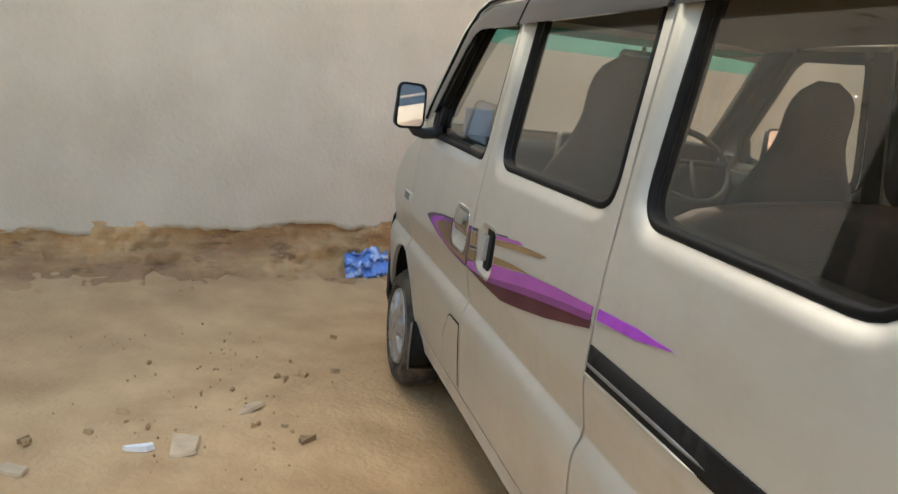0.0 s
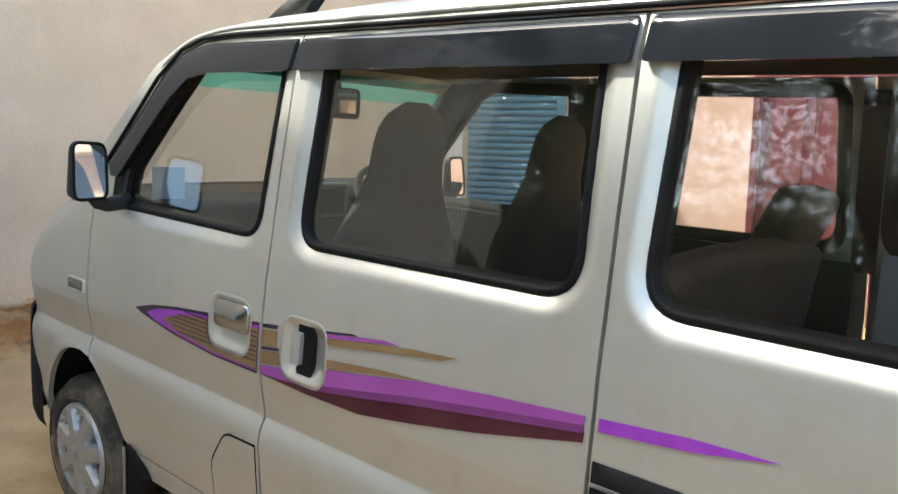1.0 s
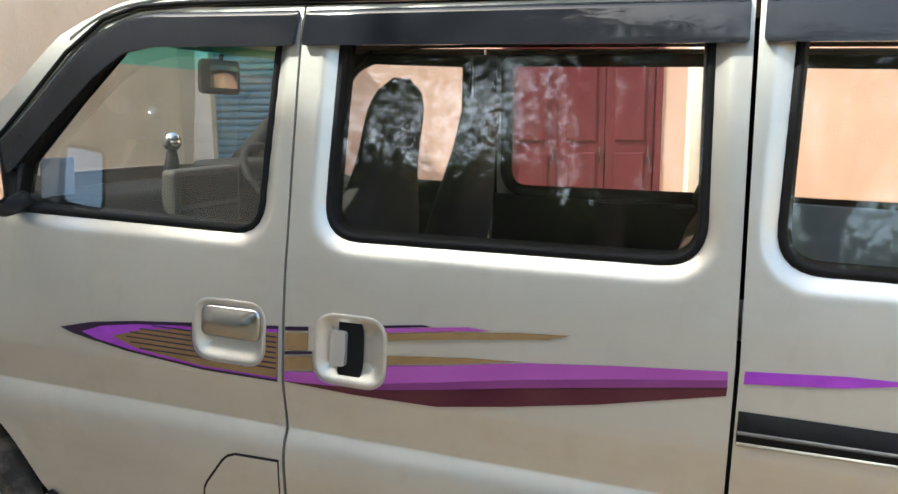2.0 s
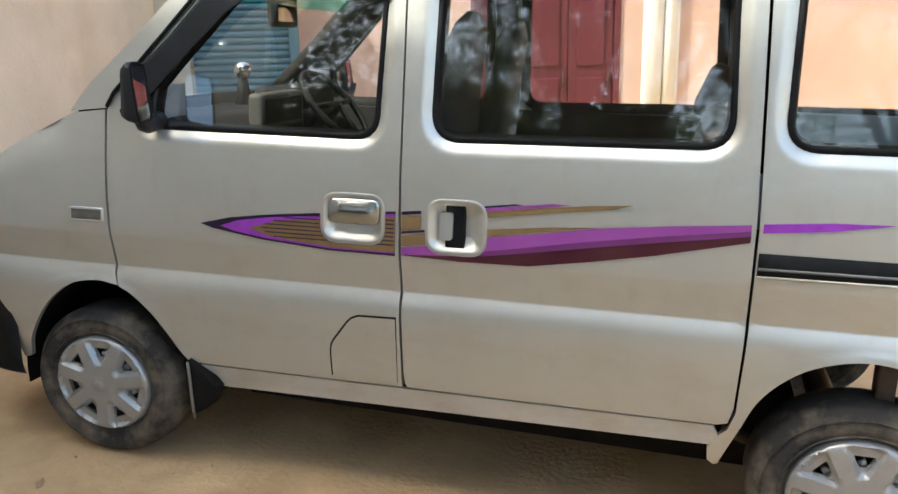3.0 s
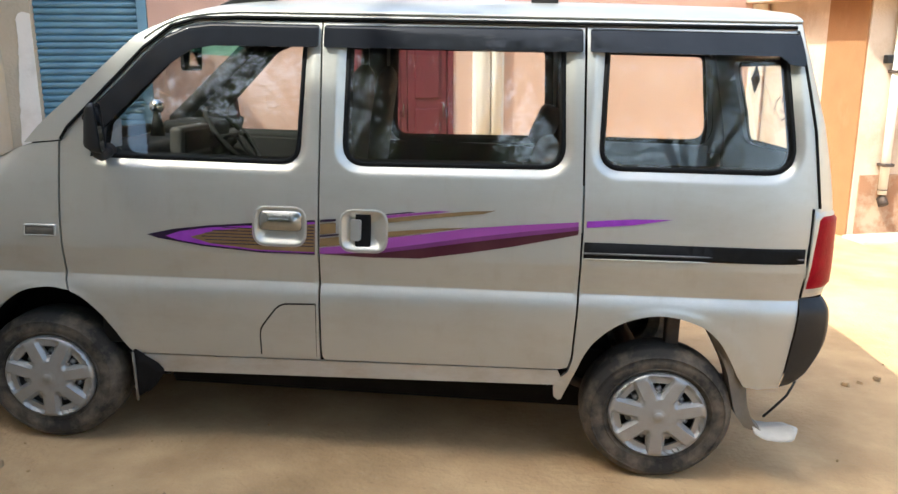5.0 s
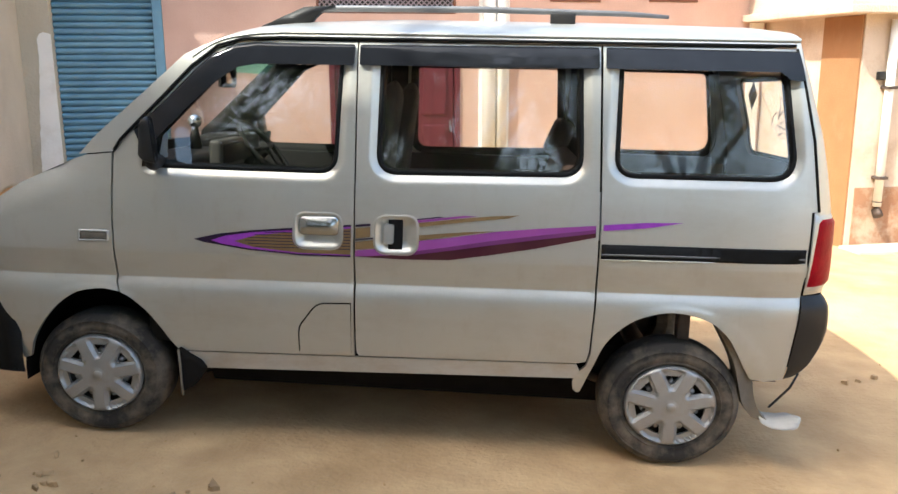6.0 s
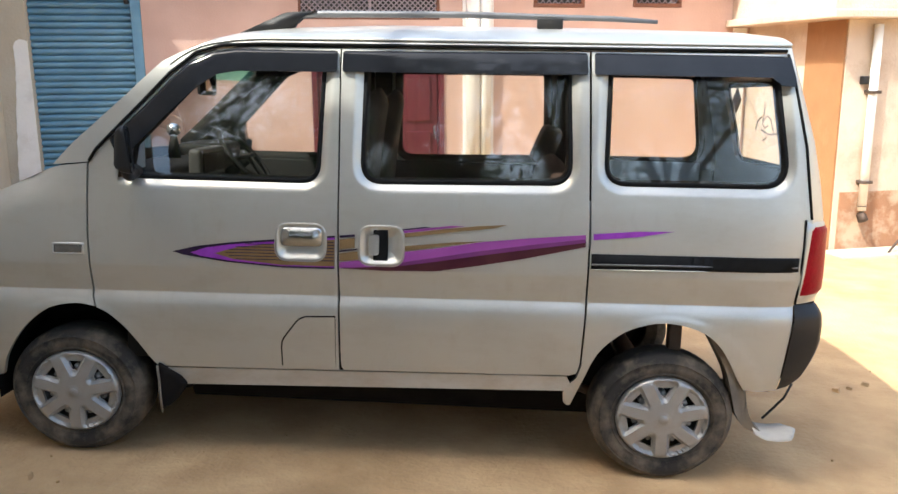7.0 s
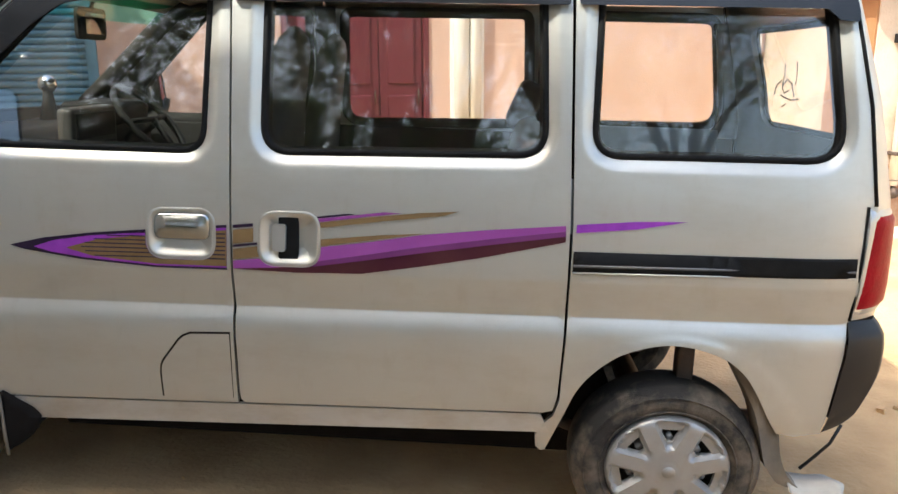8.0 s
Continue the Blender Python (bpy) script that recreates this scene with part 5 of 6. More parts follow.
def wheel(cx, flip):
    """A tyre, a seven-spoked hubcap and the dark steel rim behind it."""
    holder = None
    prof = [(0.175, 0.02), (0.188, 0.004), (0.208, -0.006), (0.234, -0.008), (0.254, 0.0), (0.266, 0.016), (0.272, 0.02), (0.278, 0.028), (0.283, 0.045), (0.285, 0.10), (0.282, 0.145), (0.27, 0.16), (0.23, 0.172), (0.175, 0.15)]
    bm = lathe(prof, 72, SQ)
    for v in bm.verts:                               # the tyre sags on the ground
        low = -0.2585
        if v.co.z < low:
            v.co.z = low
        if v.co.z < -0.19 and v.co.y < 0.05:
            v.co.y -= 0.012 * smooth01((-0.19 - v.co.z) / 0.06)
    tyre = part("tyre", bm, TYRE, van, "dusty black tyre", angle=35)
    for r in (0.2, 0.248):                         # ribs moulded into the sidewall
        part("sidewall_rib", lathe([(r - 0.003, -0.006), (r, -0.0105), (r + 0.003, -0.006)], 64, SQ * 0.995), TYRE, tyre)
    part("rim", lathe([(0.178, 0.012), (0.172, 0.03), (0.15, 0.05), (0.05, 0.055), (0.001, 0.055)], 40, SQ), RIM_STEEL, tyre, "dark steel rim")
    for k in range(7):
        a = math.pi / 2 + 2 * math.pi * k / 7
        part("wheel_nut", tube([(0.108 * math.cos(a), 0.05, 0.108 * SQ * math.sin(a)), (0.108 * math.cos(a), 0.012, 0.108 * SQ * math.sin(a))], 0.012, 6), HUBCAP, tyre)
    # hubcap: disc with seven windows
    wins, edges = [], []
    for k in range(7):
        a = math.pi / 2 + 2 * math.pi * k / 7
        def rim_angle(r):
            return math.pi / 7 - math.asin((0.0335 + 0.04 * (0.15 - r)) / r)
        loc = [(r, sg * rim_angle(r)) for r, sg in ((0.098, -1), (0.098, 1), (0.12, 1), (0.141, 1), (0.141, -1), (0.12, -1))]
        wins.append(rounded([(r * math.cos(a + da), r * math.sin(a + da)) for r, da in loc], 0.005, 3))
        sp = a + math.pi / 7                             # a spoke's middle
        for d in (-0.031, -0.0265, -0.0215, 0.0215, 0.0265, 0.031):
            for r in np.arange(0.074, 0.178, 0.007):
                edges.append((r * math.cos(sp) - d * math.sin(sp), r * math.sin(sp) + d * math.cos(sp)))
    def place(u, v):
        r = math.hypot(u, v)
        y = -0.021 + lerp_table([(0, -0.003), (0.024, -0.003), (0.027, 0.0), (0.06, 0.0), (0.12, 0.002), (0.16, 0.004), (0.172, 0.007), (0.178, 0.011), (0.183, 0.02)], r)
        ang = (math.atan2(v, u) - math.pi / 2) / (2 * math.pi / 7)
        side = r * abs(math.sin((ang - math.floor(ang) - 0.5) * 2 * math.pi / 7))
        y += 0.016 * smooth01((side - 0.0215) / 0.009) * smooth01((r - 0.074) / 0.01) * (1 - smooth01((r - 0.163) / 0.007))
        return (u, y, v * SQ)
    circ = [(0.183 * math.cos(2 * math.pi * k / 64), 0.183 * math.sin(2 * math.pi * k / 64)) for k in range(64)]
    cap = part("hubcap", sheet(circ, wins, place, 0.009, (0, 1, 0), 0.014, extra=edges), HUBCAP, tyre, "seven-spoked silver plastic hubcap", angle=50)
    part("cap_emblem", lathe([(0.02, -0.0245), (0.018, -0.0265), (0.001, -0.027)], 20, SQ), HUBCAP, cap)
    tyre.matrix_local = Matrix.Translation((cx, WIDTH - 0.02 if flip else 0.02, 0.2585)) @ (Matrix.Rotation(math.pi, 4, "Z") if flip else Matrix())
    return tyre


for cx in (0.0, 2.35):
    wheel(cx, False)
    wheel(cx, True)


def mudflap(points, y0, y1, name, material, label="", slant=0.0):
    bm = bmesh.new()
    rows = [[bm.verts.new((x - slant * (y - y0) / (y1 - y0), y, z)) for y in (y0, (y0 * 2 + y1) / 3, (y0 + 2 * y1) / 3, y1)] for x, z in points]
    for a, b in zip(rows, rows[1:]):
        for j in range(3):
            bm.faces.new((a[j], a[j + 1], b[j + 1], b[j]))
    bmesh.ops.solidify(bm, geom=bm.faces[:], thickness=0.008)
    bmesh.ops.recalc_face_normals(bm, faces=bm.faces[:])
    return part(name, bm, material, van, label)


mudflap([(0.325, 0.40), (0.335, 0.33), (0.343, 0.25), (0.348, 0.19)], 0.01, 0.2, "mudflap", BLACK_PLASTIC, "black rubber mudflap")
part("flap_edge", tube([(0.343, 0.004, 0.385), (0.349, 0.003, 0.33), (0.354, 0.002, 0.25), (0.359, 0.004, 0.19)], 0.005, 6), DUSTY_RUBBER, van)
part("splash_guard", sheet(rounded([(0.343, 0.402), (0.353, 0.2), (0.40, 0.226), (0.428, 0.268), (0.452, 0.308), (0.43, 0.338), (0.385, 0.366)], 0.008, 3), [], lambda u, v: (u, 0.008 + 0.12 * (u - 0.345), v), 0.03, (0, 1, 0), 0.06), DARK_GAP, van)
strip = through_points([(2.50, 0.605), (2.545, 0.53), (2.585, 0.45), (2.612, 0.36), (2.637, 0.28), (2.68, 0.22)], 3) + through_points([(2.745, 0.213), (2.705, 0.25), (2.682, 0.31), (2.668, 0.39), (2.632, 0.48), (2.56, 0.59)], 3)
part("mudflap", sheet(strip, [], lambda u, v: (u, 0.022 + 0.03 * math.sin((u - 2.6) * 25) ** 2, v), 0.02, (0, 1, 0), 0.1), DUSTY_RUBBER, van, "curved grey-brown mudflap", angle=50)
foot = rounded([(2.70, -0.01), (2.84, -0.03), (2.872, 0.03), (2.85, 0.13), (2.72, 0.15)], [0.01, 0.03, 0.035, 0.03, 0.02], 5)
part("mudflap_foot", sheet(foot, [], lambda u, v: (u, v, 0.212 + 0.35 * max(0.0, u - 2.79) ** 1.2 + 0.5 * max(0.0, 2.74 - u) + 0.006 * math.sin(v * 40)), 0.02, (0, 0, -1), 0.008), FLAP_END, van, "pale scuffed flap end")
part("tow_eye", tube([(2.70 + 0.018 * math.cos(a), 0.1, 0.385 + 0.018 * math.sin(a)) for a in (2 * math.pi * k / 14 for k in range(15))], 0.005, 8, caps=False), IRON, van)
part("bumper_stay", tube([(2.85, 0.06, 0.41), (2.825, 0.06, 0.35), (2.79, 0.07, 0.30), (2.76, 0.09, 0.25)], 0.005, 8), BLACK_PLASTIC, van)

# fender emblem
em = part("side_marker", sheet(rounded([(-0.052, 0.828), (0.066, 0.83), (0.068, 0.868), (-0.05, 0.866)], 0.006, 3), [], lambda u, v: near(u, v, -0.006), 0.03, (0, 1, 0), 0.008), CLEAR_LENS, body["fender"], "small grey side marker")
part("marker_frame", ring(dense(rounded([(-0.056, 0.824), (0.07, 0.826), (0.072, 0.872), (-0.054, 0.87)], 0.008, 3), 0.02), [(0, 0.002), (0, -0.007), (0.005, -0.009), (0.008, -0.005)], near), SILVER_TRIM, em)


def door_mirror(flip):
    m = Matrix.Diagonal((1, -1 if flip else 1, 1, 1))
    o = WIDTH if flip else 0
    head = rounded([(-0.062, -0.085), (0.066, -0.088), (0.058, 0.088), (-0.064, 0.082)], 0.032, 6)
    c = Vector((0.256 if flip else 0.296, -0.085, 1.225 if flip else 1.247))
    yaw = radians(-12 if flip else 17)
    def at(u, v, d):
        # u across, v up, d towards the van's nose
        d *= 1.0 if d < 0.01 else 1.25 - 4.5 * v
        return (c.x - d * math.cos(yaw) + u * math.sin(yaw) - 0.13 * v, (c.y - d * math.sin(yaw) - u * math.cos(yaw)), c.z + v)
    bm = ring(head, [(0.009, -0.001), (0.004, -0.006), (0.0, -0.003), (0.0, 0.008), (0.007, 0.02), (0.02, 0.031), (0.04, 0.036)], at)
    join(bm, sheet(shrunk(head, 0.04), [], lambda u, v: at(u, v, 0.036), 0.03))
    if flip:
        bmesh.ops.transform(bm, matrix=Matrix.Translation((0, o, 0)) @ m, verts=bm.verts[:])
        bmesh.ops.reverse_faces(bm, faces=bm.faces[:])
    ob = part("door_mirror", bm, BLACK_PLASTIC, van, "black door mirror", angle=50)
    bm = sheet(shrunk(head, 0.007), [], lambda u, v: at(u, v, -0.004), 0.05)
    if flip:
        bmesh.ops.transform(bm, matrix=Matrix.Translation((0, o, 0)) @ m, verts=bm.verts[:])
    part("mirror_glass", bm, MIRROR, ob, "mirror glass")
    bm = ring(dense(head, 0.02), [(0.009, -0.0035), (0.007, -0.0075), (0.002, -0.008), (-0.001, -0.004)], at)
    if flip:
        bmesh.ops.transform(bm, matrix=Matrix.Translation((0, o, 0)) @ m, verts=bm.verts[:])
    part("mirror_bezel", bm, RUBBER, ob)
    bm = tube([(0.282, -0.085, 1.2), (0.278, -0.075, 1.175), (0.276, -0.05, 1.15), (0.272, -0.02, 1.142), (0.268, 0.02, 1.148), (0.266, 0.05, 1.155)], [0.014, 0.018, 0.021, 0.022, 0.024, 0.028], 14)
    if flip:
        bmesh.ops.transform(bm, matrix=Matrix.Translation((0, o, 0)) @ m, verts=bm.verts[:])
    part("mirror_arm", bm, BLACK_PLASTIC, ob)
    # the black sail in the window's front corner
    pl = far if flip else near
    part("mirror_sail", sheet([(0.206, 1.13), (0.258, 1.137), (0.256, 1.2), (0.258, 1.262), (0.212, 1.24)], [], lambda u, v: pl(u, v, -0.004), 0.03, (0, -1 if flip else 1, 0), 0.016), BLACK_PLASTIC, ob)


door_mirror(False)
door_mirror(True)


# ---- inside the van ----
def seat_block(parent, x, y0, y1, base, top, material, depth=0.46, lean=0.13, taper=0.5, name="seat"):
    """A cushion and a leaning, covered backrest that narrows to its headrest."""
    bm = box(x - depth, x + 0.02, y0, y1, base, base + 0.14, 0.04, 3)
    s = part(name, bm, material, parent, "dark fabric seat")
    bm = bmesh.new()
    mid, half = (y0 + y1) / 2, (y1 - y0) / 2
    rows = []
    for i in range(25):
        k = i / 24
        z = base + 0.1 + (top - base - 0.1) * k
        w = half * (1 - taper * smooth01((k - 0.45) / 0.35)) * math.sqrt(max(0.1, 1 - max(0, (k - 0.8) / 0.2) ** 3.2))
        d = 0.07 * (1 - 0.35 * k) * math.sqrt(max(0.05, 1 - max(0, (k - 0.9) / 0.1) ** 2))
        row = []
        for j in range(20):
            a = 2 * math.pi * j / 20
            cx, cy = math.cos(a), math.sin(a)
            row.append(bm.verts.new((x + 0.05 + lean * k + d * math.copysign(abs(cx) ** 0.7, cx), mid + w * math.copysign(abs(cy) ** 0.5, cy), z + 0.006 * noise.noise((cy * 3, z * 8, x)))))
        rows.append(row)
    for a, b in zip(rows, rows[1:]):
        for j in range(20):
            bm.faces.new((a[j], a[(j + 1) % 20], b[(j + 1) % 20], b[j]))
    bm.faces.new(rows[-1])
    part("backrest", bm, material, s)


seat_block(van, 0.98, 0.17, 0.63, 0.58, 1.50, SEAT)
seat_block(van, 0.98, WIDTH - 0.63, WIDTH - 0.17, 0.58, 1.50, SEAT)
seat_block(van, 1.78, 0.16, WIDTH - 0.16, 0.60, 1.22, SEAT_BROWN, lean=0.1, taper=0.04, name="rear_bench")
bm = box(-0.05, 0.05, -0.14, 0.14, -0.1, 0.1, 0.045, 4)
bmesh.ops.transform(bm, matrix=pose(1.915, WIDTH - 0.38, 1.25, 0, 22, 0), verts=bm.verts[:])
part("headrest", bm, SEAT_BROWN, van, "brown rear headrest")
bm = box(0.02, 0.30, 0.13, WIDTH - 0.13, 0.85, 1.15, 0.05, 3)
dash = part("dashboard", bm, DASH, van, "dark grey dashboard")
part("instrument_pod", box(0.10, 0.32, 0.92, 1.26, 1.12, 1.21, 0.03, 3), DASH, dash)
part("centre_console", box(0.30, 0.36, 0.52, 0.86, 0.82, 1.21, 0.02, 3), CONSOLE, dash, "grey centre console")
part("console_screen", box(0.352, 0.366, 0.545, 0.835, 1.1, 1.19, 0.006), DASH, dash)
part("console_screen", box(0.352, 0.366, 0.545, 0.835, 0.985, 1.085, 0.006), DASH, dash)
wh = bmesh.new()
m = Matrix.Translation((0.40, 1.07, 1.13)) @ Matrix.Rotation(radians(-42), 4, "Y")
tube([m @ Vector((0, 0.18 * math.cos(a), 0.18 * math.sin(a))) for a in (2 * math.pi * k / 32 for k in range(33))], 0.014, 8, wh, caps=False)
for a in (0.1, math.pi - 0.1, -math.pi / 2):
    tube([m @ Vector((0.02, 0, 0)), m @ Vector((0, 0.17 * math.cos(a), 0.17 * math.sin(a)))], 0.012, 6, wh)
tube([m @ Vector((0.0, 0, 0)), m @ Vector((-0.3, 0, 0))], 0.03, 8, wh)
part("steering_wheel", wh, DASH, van, "dark steering wheel")
bm = bmesh.new()
bmesh.ops.create_uvsphere(bm, u_segments=20, v_segments=12, radius=0.033, matrix=Matrix.Translation((0.145, 0.77, 1.28)))
ball = part("dash_ornament", bm, CHROME, dash, "small chrome ball on the dash")
part("ornament_foot", tube([(0.145, 0.77, 1.14), (0.145, 0.77, 1.26)], [0.035, 0.015], 10), DASH, ball)
bm = box(0.265, 0.30, 0.75, 0.95, 1.445, 1.56, 0.03, 4)
ob = part("cabin_mirror", bm, DASH, van, "rear-view mirror")
part("mirror_face", box(0.298, 0.303, 0.775, 0.925, 1.465, 1.54, 0.002), DARK_MIRROR, ob)
part("mirror_stem", tube([(0.285, 0.85, 1.55), (0.31, 0.84, 1.62)], 0.008, 8), DASH, ob)
part("mirror_charm", tube([(0.285, 0.85, 1.48), (0.285, 0.85, 1.45)], [0.018, 0.004], 8), RUBBER, ob)
part("sticker_card", box(0.21, 0.214, 0.155, 0.27, 1.145, 1.255, 0.001), PAPER, van, "pale blue card inside the windscreen").rotation_euler = (0, 0, 0)
for pl in (near, far):
    inn = 1 if pl is near else -1
    for x0, x1 in ((0.2, 1.04), (1.1, 1.99), (2.06, 2.76)):
        y = pl(x0, 0.9)[1] + inn * 0.06
        part("door_lining", box(x0, x1, min(y, y + inn * 0.03), max(y, y + inn * 0.03), 0.40 if x0 < 2 else 0.68, (1.125 if x0 < 2 else 1.15) + rake(x0), 0.008), DASH if x0 < 2 else PALE_TRIM, van)
    # lining of the rear pillar
    part("rear_pillar_lining", sheet([(2.70, 1.13), (2.83, 1.13), (2.83, 1.2), (2.795, 1.36), (2.735, 1.6), (2.69, 1.6), (2.715, 1.45), (2.745, 1.25), (2.74, 1.18)], [], lambda u, v: pane(pl, u, v, 0.055), 0.05, (0, inn, 0), 0.02), GREY_LINING, van)
    # lining of the front pillar
    part("pillar_lining", sheet([(-0.02, 1.165), (0.25, 1.17), (0.262, 1.25), (0.40, 1.405), (0.545, 1.556), (0.60, 1.60), (0.62, 1.63), (0.45, 1.60), (0.37, 1.535), (0.2, 1.375)], [], lambda u, v: pane(pl, u, v, 0.045), 0.05, (0, inn, 0), 0.02), TRIM_GREY, van)
    # inner pillars
    for xa, xb in ((1.02, 1.11), (1.975, 2.045)):
        bm = bmesh.new()
        L = [bm.verts.new(pl(x, z, 0.05)) for x, z in ((xa, 1.1), (xb, 1.1), (xb, 1.62), (xa, 1.62))]
        bm.faces.new(L)
        bmesh.ops.solidify(bm, geom=bm.faces[:], thickness=0.02)
        part("pillar_trim", bm, TRIM_GREY, van)


# ---- small things on the ground ----
def shard(x, y, w, d, h, turn, material=STONE, name="broken_tile", label="flat broken piece of pale tile on the dirt", tilt=4, group="rubble on the lane"):
    bm = bmesh.new()
    n = random.choice((5, 6, 7))
    ang = sorted(random.uniform(0, 2 * math.pi) for _ in range(n))
    low = [bm.verts.new((w / 2 * math.cos(a) * random.uniform(0.8, 1.15), d / 2 * math.sin(a) * random.uniform(0.8, 1.15), 0)) for a in ang]
    top = [bm.verts.new((v.co.x * 0.93, v.co.y * 0.93, h * random.uniform(0.8, 1.1))) for v in low]
    bm.faces.new(list(reversed(low)))
    bm.faces.new(top)
    for k in range(n):
        bm.faces.new((low[k], low[(k + 1) % n], top[(k + 1) % n], top[k]))
    bmesh.ops.recalc_face_normals(bm, faces=bm.faces[:])
    ob = part(name, bm, material, None, smooth=False)
    ob.matrix_world = pose(x, y, ground_z(x, y) - 0.004, tilt, random.uniform(-tilt, tilt), turn)
    return tagged(ob, label, "rubble", group)


shard(0.35, -0.60, 0.15, 0.12, 0.014, 20, tilt=14)
shard(0.64, -0.39, 0.09, 0.07, 0.025, 70, PEBBLE, "stone", "dark clod of earth on the dirt")
shard(0.66, -0.86, 0.2, 0.17, 0.012, 10)
shard(0.63, -1.36, 0.09, 0.05, 0.012, 0, GRIT, "stone", "dark flat stone on the dirt")
shard(0.69, -0.985, 0.05, 0.11, 0.022, 0, WHITE_PAINT, "tile_chip", "white chip of glazed tile on the dirt")
shard(0.84, -1.34, 0.13, 0.09, 0.013, 40)
for x, y, s in ((0.01, -0.45, 0.04), (-0.04, -0.39, 0.035), (-0.07, -0.24, 0.05), (0.40, -1.08, 0.05), (0.63, -1.36, 0.045), (0.50, -0.48, 0.03), (0.56, -1.17, 0.04), (-0.9, -1.1, 0.03), (-1.0, -0.75, 0.03), (-0.55, -0.2, 0.04), (3.72, 1.30, 0.05), (3.52, 1.18, 0.06), (3.6, 1.22, 0.04), (-0.02, -0.38, 0.05), (0.05, -0.45, 0.06), (0.0, -0.5, 0.04)):
    shard(x, y, s, s * 0.8, s * 0.4, random.uniform(0, 360), PEBBLE, "stone", "small rough stone on the dirt", 12)


def build_grit():
    """Scattered grit and crumbs of earth."""
    bm = bmesh.new()
    rng = random.Random(4)
    for _ in range(190):
        x, y = rng.uniform(-1.8, 4.5), rng.uniform(-2.2, 2.2)
        if rng.random() < 0.75:
            x, y = rng.gauss(0.1, 0.7), rng.gauss(-0.75, 0.4)
        s = rng.uniform(0.003, 0.008) if rng.random() < 0.9 else rng.uniform(0.008, 0.016)
        m = Matrix.Translation((x, y, ground_z(x, y) + s * 0.3)) @ Euler((rng.random() * 3, rng.random() * 3, rng.random() * 3)).to_matrix().to_4x4() @ Matrix.Diagonal((s, s * 0.8, s * 0.6, 1))
        bmesh.ops.create_icosphere(bm, subdivisions=1, radius=1, matrix=m)
    tagged(part("grit", bm, GRIT, smooth=False), "loose grit and crumbs of earth over the lane", "grit", kind="stuff")


build_grit()


def build_bag():
    """A crumpled plastic bag at the wall's foot."""
    bm = bmesh.new()
    bmesh.ops.create_grid(bm, x_segments=26, y_segments=26, size=0.5)
    for v in bm.verts:
        u, w = v.co.x, v.co.y
        k = noise.noise((u * 5, w * 5, 2)) * 0.06 + noise.noise((u * 13, w * 13, 7)) * 0.03
        v.co = Vector((u * 0.30 + k * 0.5, w * 0.10 + k, 0.13 + (w + 0.12 * u) * 0.2 + k * 0.6 - 0.06 * abs(u)))
    bmesh.ops.solidify(bm, geom=bm.faces[:], thickness=0.004)
    ob = part("plastic_bag", bm, BLUE_BAG)
    x, y = -1.60, 0.11
    ob.matrix_world = pose(x, y, ground_z(x, y) - 0.01, 0, 0, 105)
    tagged(ob, "crumpled blue and white plastic bag at the wall's foot", "plastic bag")


build_bag()


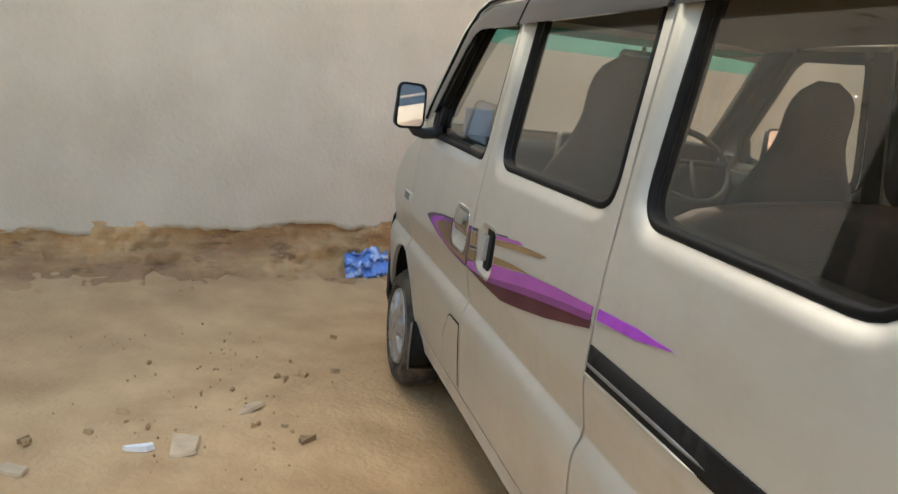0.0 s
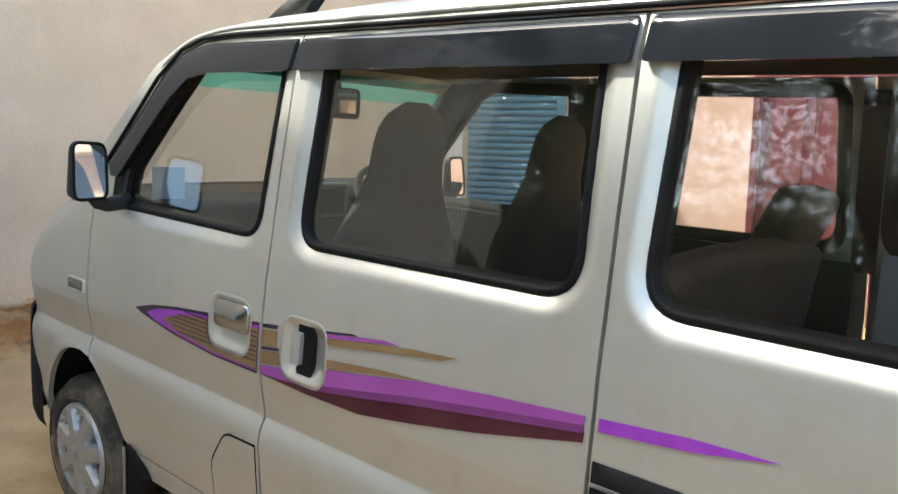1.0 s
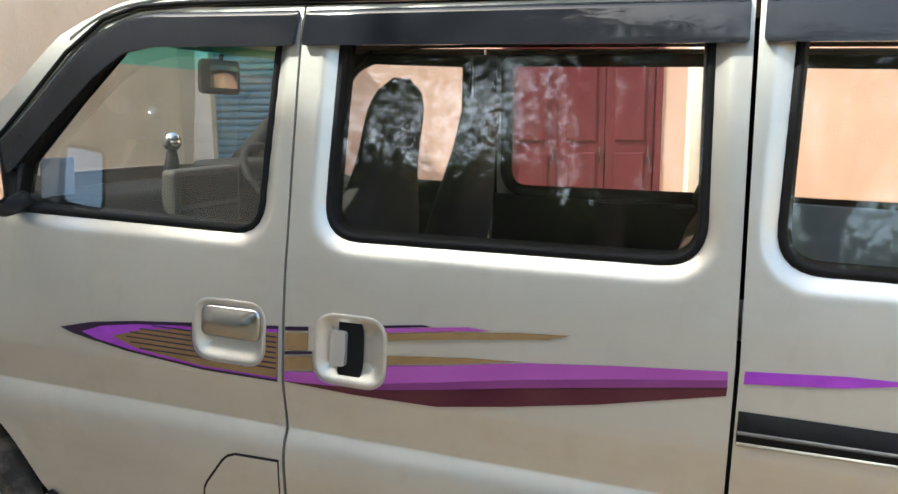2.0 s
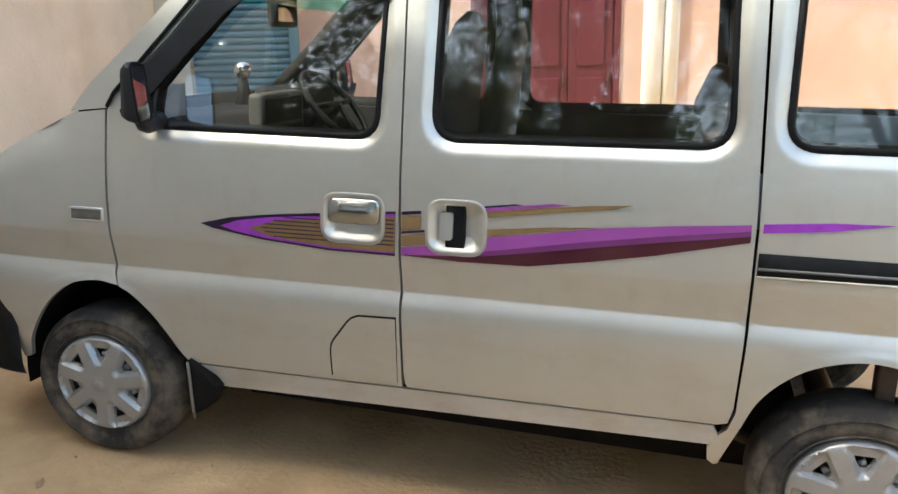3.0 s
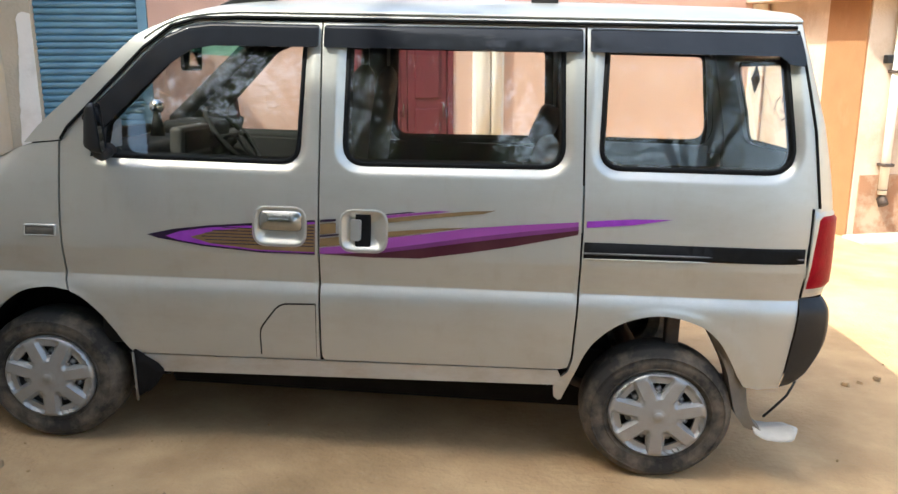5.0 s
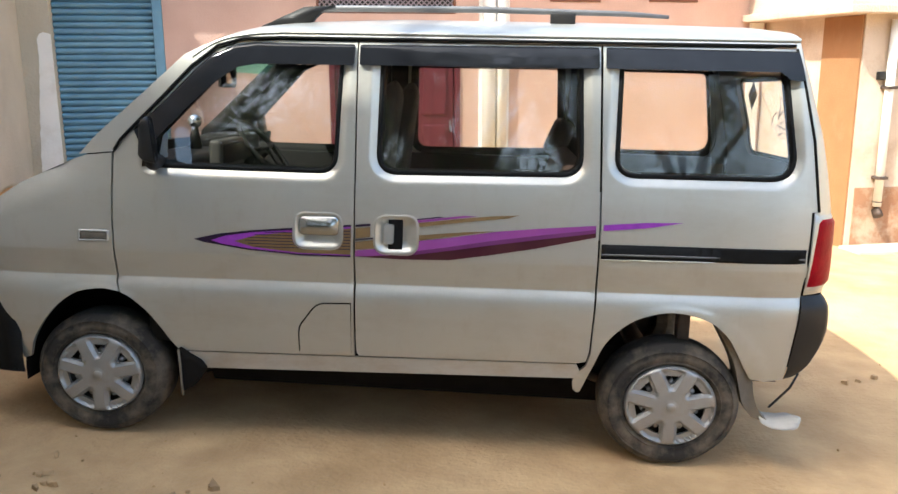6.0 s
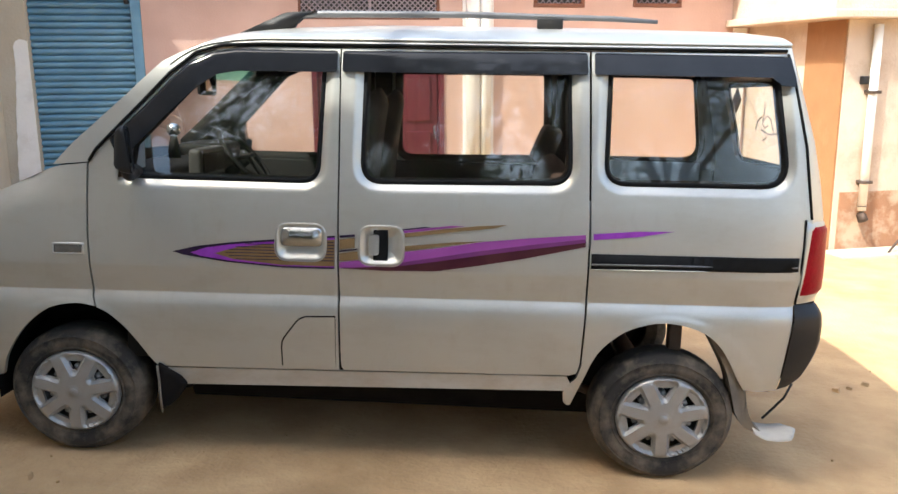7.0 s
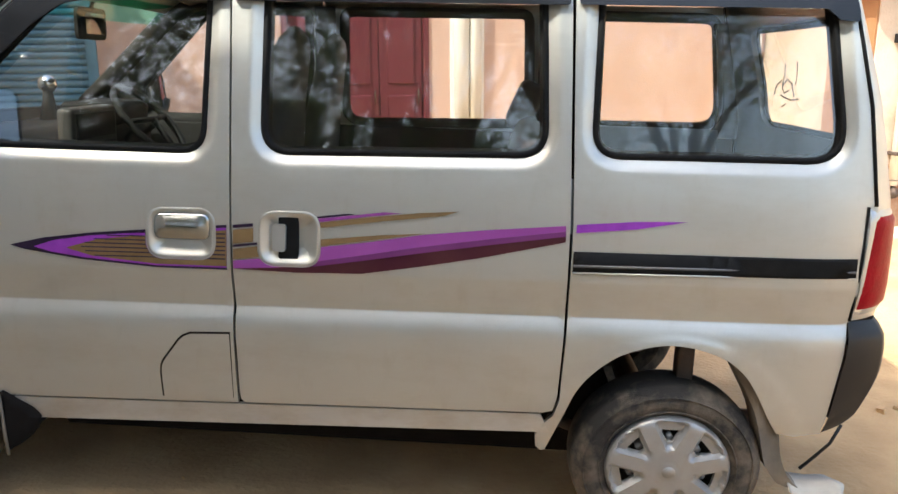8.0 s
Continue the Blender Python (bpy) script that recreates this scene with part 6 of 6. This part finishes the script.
# ---- trees behind, seen in the van's windows and placed to shade it ----
def build_tree(x, y, height, spread, seed, leaves, size, clear):
    rng = random.Random(seed)
    g = ground_z(max(-14, min(16, x)), max(-14, min(14, y)))
    th = thing("tree", "broad leafy shade tree with a rough brown trunk", "tree", "shade trees along the lane", at=pose(x, y, g))
    bm = bmesh.new()
    tips = []
    fork = height * 0.28
    tube([(0, 0, -0.1), (0.05, 0.02, fork * 0.5), (0.02, 0.06, fork)], [0.24, 0.18, 0.15], 12, bm)
    for i in range(8):
        a = 2 * math.pi * i / 8 + rng.uniform(-0.3, 0.3)
        r = spread * rng.uniform(0.55, 0.95)
        top = Vector((r * math.cos(a), r * math.sin(a), height * rng.uniform(0.5, 0.95)))
        midp = Vector((r * 0.4 * math.cos(a), r * 0.4 * math.sin(a), fork + (top.z - fork) * 0.55))
        tube([(0.02, 0.06, fork - 0.1), midp, top], [0.11, 0.06, 0.02], 8, bm)
        for k in range(5):
            b = midp.lerp(top, rng.uniform(0.2, 1.0))
            e = b + Vector((rng.uniform(-1, 1), rng.uniform(-1, 1), rng.uniform(-0.5, 0.7))) * spread * 0.32
            tube([b, b.lerp(e, 0.5) + Vector((0, 0, 0.1)), e], [0.03, 0.02, 0.008], 6, bm)
            tips += [b.lerp(e, 0.6), e]
    part("trunk", bm, BARK, th)
    verts, faces = [], []
    # clumps fill the crown unevenly; more leaves hang round the twigs
    clumps = []
    while len(clumps) < 120:
        p = Vector((rng.uniform(-1, 1), rng.uniform(-1, 1), rng.uniform(-1, 1)))
        if p.length < 1:
            clumps.append(Vector((p.x * spread * 0.85, p.y * spread * 0.85, height * 0.55 + p.z * height * 0.44)))
    for _ in range(leaves):
        c = rng.choice(clumps if rng.random() < 0.7 else tips)
        c = c + Vector((rng.gauss(0, 1), rng.gauss(0, 1), rng.gauss(0, 0.7))) * spread * 0.13
        w0 = c + Vector((x, y, g))
        if w0.y - sun_dir.y / sun_dir.z * (w0.z - 1.62) > rng.gauss(-0.1, 0.04) and w0.z > 1.7:
            continue                                 # leaves dropped along the sun's line so that it reaches the roof
        if c.z < clear + rng.gauss(0, 0.5) and rng.random() < 0.88:
            continue
        q = Euler((rng.uniform(-0.9, 0.9), rng.uniform(-0.9, 0.9), rng.uniform(0, 6.3)))
        l, w = size * rng.uniform(0.09, 0.17), size * rng.uniform(0.04, 0.07)
        n0 = len(verts)
        for px, py, pz in ((-l, 0, 0), (0, -w, 0.015), (l, 0, -0.02), (0, w, 0.015)):
            p = Vector((px, py, pz))
            p.rotate(q)
            verts.append(tuple(c + p))
        faces.append((n0, n0 + 1, n0 + 2, n0 + 3))
    me = bpy.data.meshes.new("crown")
    me.from_pydata(verts, [], faces)
    me.materials.append(LEAF)
    ob = new("crown", me)
    ob.parent = th


# first two stand unseen where their crowns keep the sun off the van
for i, (x, y, h, s, k, size, clear) in enumerate((
        (-2.0, -4.3, 9.5, 2.5, 62000, 0.74, 4.0), (-5.2, -4.6, 9.5, 2.6, 62000, 0.74, 4.0), (-3.4, -7.4, 9.0, 2.6, 24000, 0.42, 2.8),
        (1.2, -9.0, 7.5, 2.8, 10000, 0.4, 1.8), (-7.5, -8.5, 8.5, 3.0, 32000, 0.5, 2.0),
        (-1.2, -12.0, 8.0, 3.0, 13000, 0.42, 1.4), (0.7, -6.4, 8.5, 2.5, 17000, 0.5, 4.4), (2.7, -7.6, 8.0, 2.3, 8000, 0.5, 4.0), (5.6, -14.0, 9.5, 3.4, 22000, 0.42, 1.5))):
    build_tree(x, y, h, s, 11 + i, k, size, clear)


def build_bush(x, y, height, spread, seed, leaves):
    """A dense bush by the far side of the lane: a few stems and leaves down to the ground."""
    rng = random.Random(seed)
    g = ground_z(x, max(-14, y))
    th = thing("bush", "dense dark green bush at the lane's far side", "bush", "bushes along the lane", at=pose(x, y, g))
    bm = bmesh.new()
    for i in range(7):
        a = rng.uniform(0, 6.28)
        e = Vector((spread * 0.6 * math.cos(a), spread * 0.6 * math.sin(a), height * rng.uniform(0.5, 0.85)))
        tube([(0.05 * math.cos(a), 0.05 * math.sin(a), -0.05), e * 0.5 + Vector((0, 0, 0.2)), e], [0.04, 0.025, 0.008], 6, bm)
    part("stem", bm, BARK, th)
    verts, faces = [], []
    lumps = [(rng.uniform(-1, 1) * spread * 0.75, rng.uniform(-0.6, 0.6) * spread * 0.7, height * (0.1 + 0.75 * rng.random() ** 1.2)) for _ in range(40)]
    for _ in range(leaves):
        c = Vector(rng.choice(lumps)) + Vector((rng.gauss(0, 1), rng.gauss(0, 1), rng.gauss(0, 0.8))) * spread * 0.16
        if c.z < 0.02:
            continue
        q = Euler((rng.uniform(-0.9, 0.9), rng.uniform(-0.9, 0.9), rng.uniform(0, 6.3)))
        l, w = rng.uniform(0.06, 0.11), rng.uniform(0.03, 0.05)
        n0 = len(verts)
        for px, py, pz in ((-l, 0, 0), (0, -w, 0.015), (l, 0, -0.02), (0, w, 0.015)):
            p = Vector((px, py, pz))
            p.rotate(q)
            verts.append(tuple(c + p))
        faces.append((n0, n0 + 1, n0 + 2, n0 + 3))
    me = bpy.data.meshes.new("foliage")
    me.from_pydata(verts, [], faces)
    me.materials.append(LEAF)
    new("foliage", me).parent = th


for i, (x, h) in enumerate(((-8.2, 4.2), (-5.6, 3.8), (-3.1, 4.4), (-0.6, 3.7), (1.9, 4.1), (4.4, 2.9))):
    build_bush(x, -12.6 + 0.5 * (i % 2), h, 1.9, 40 + i, 9000)
# nearer row, out of view, holds low sky light off the van's flank
for i, (x, h) in enumerate(((-6.6, 3.2), (-4.2, 2.9), (-1.7, 3.3), (0.7, 2.8))):
    build_bush(x, -8.1 + 0.4 * (i % 2), h, 1.6, 50 + i, 9000)
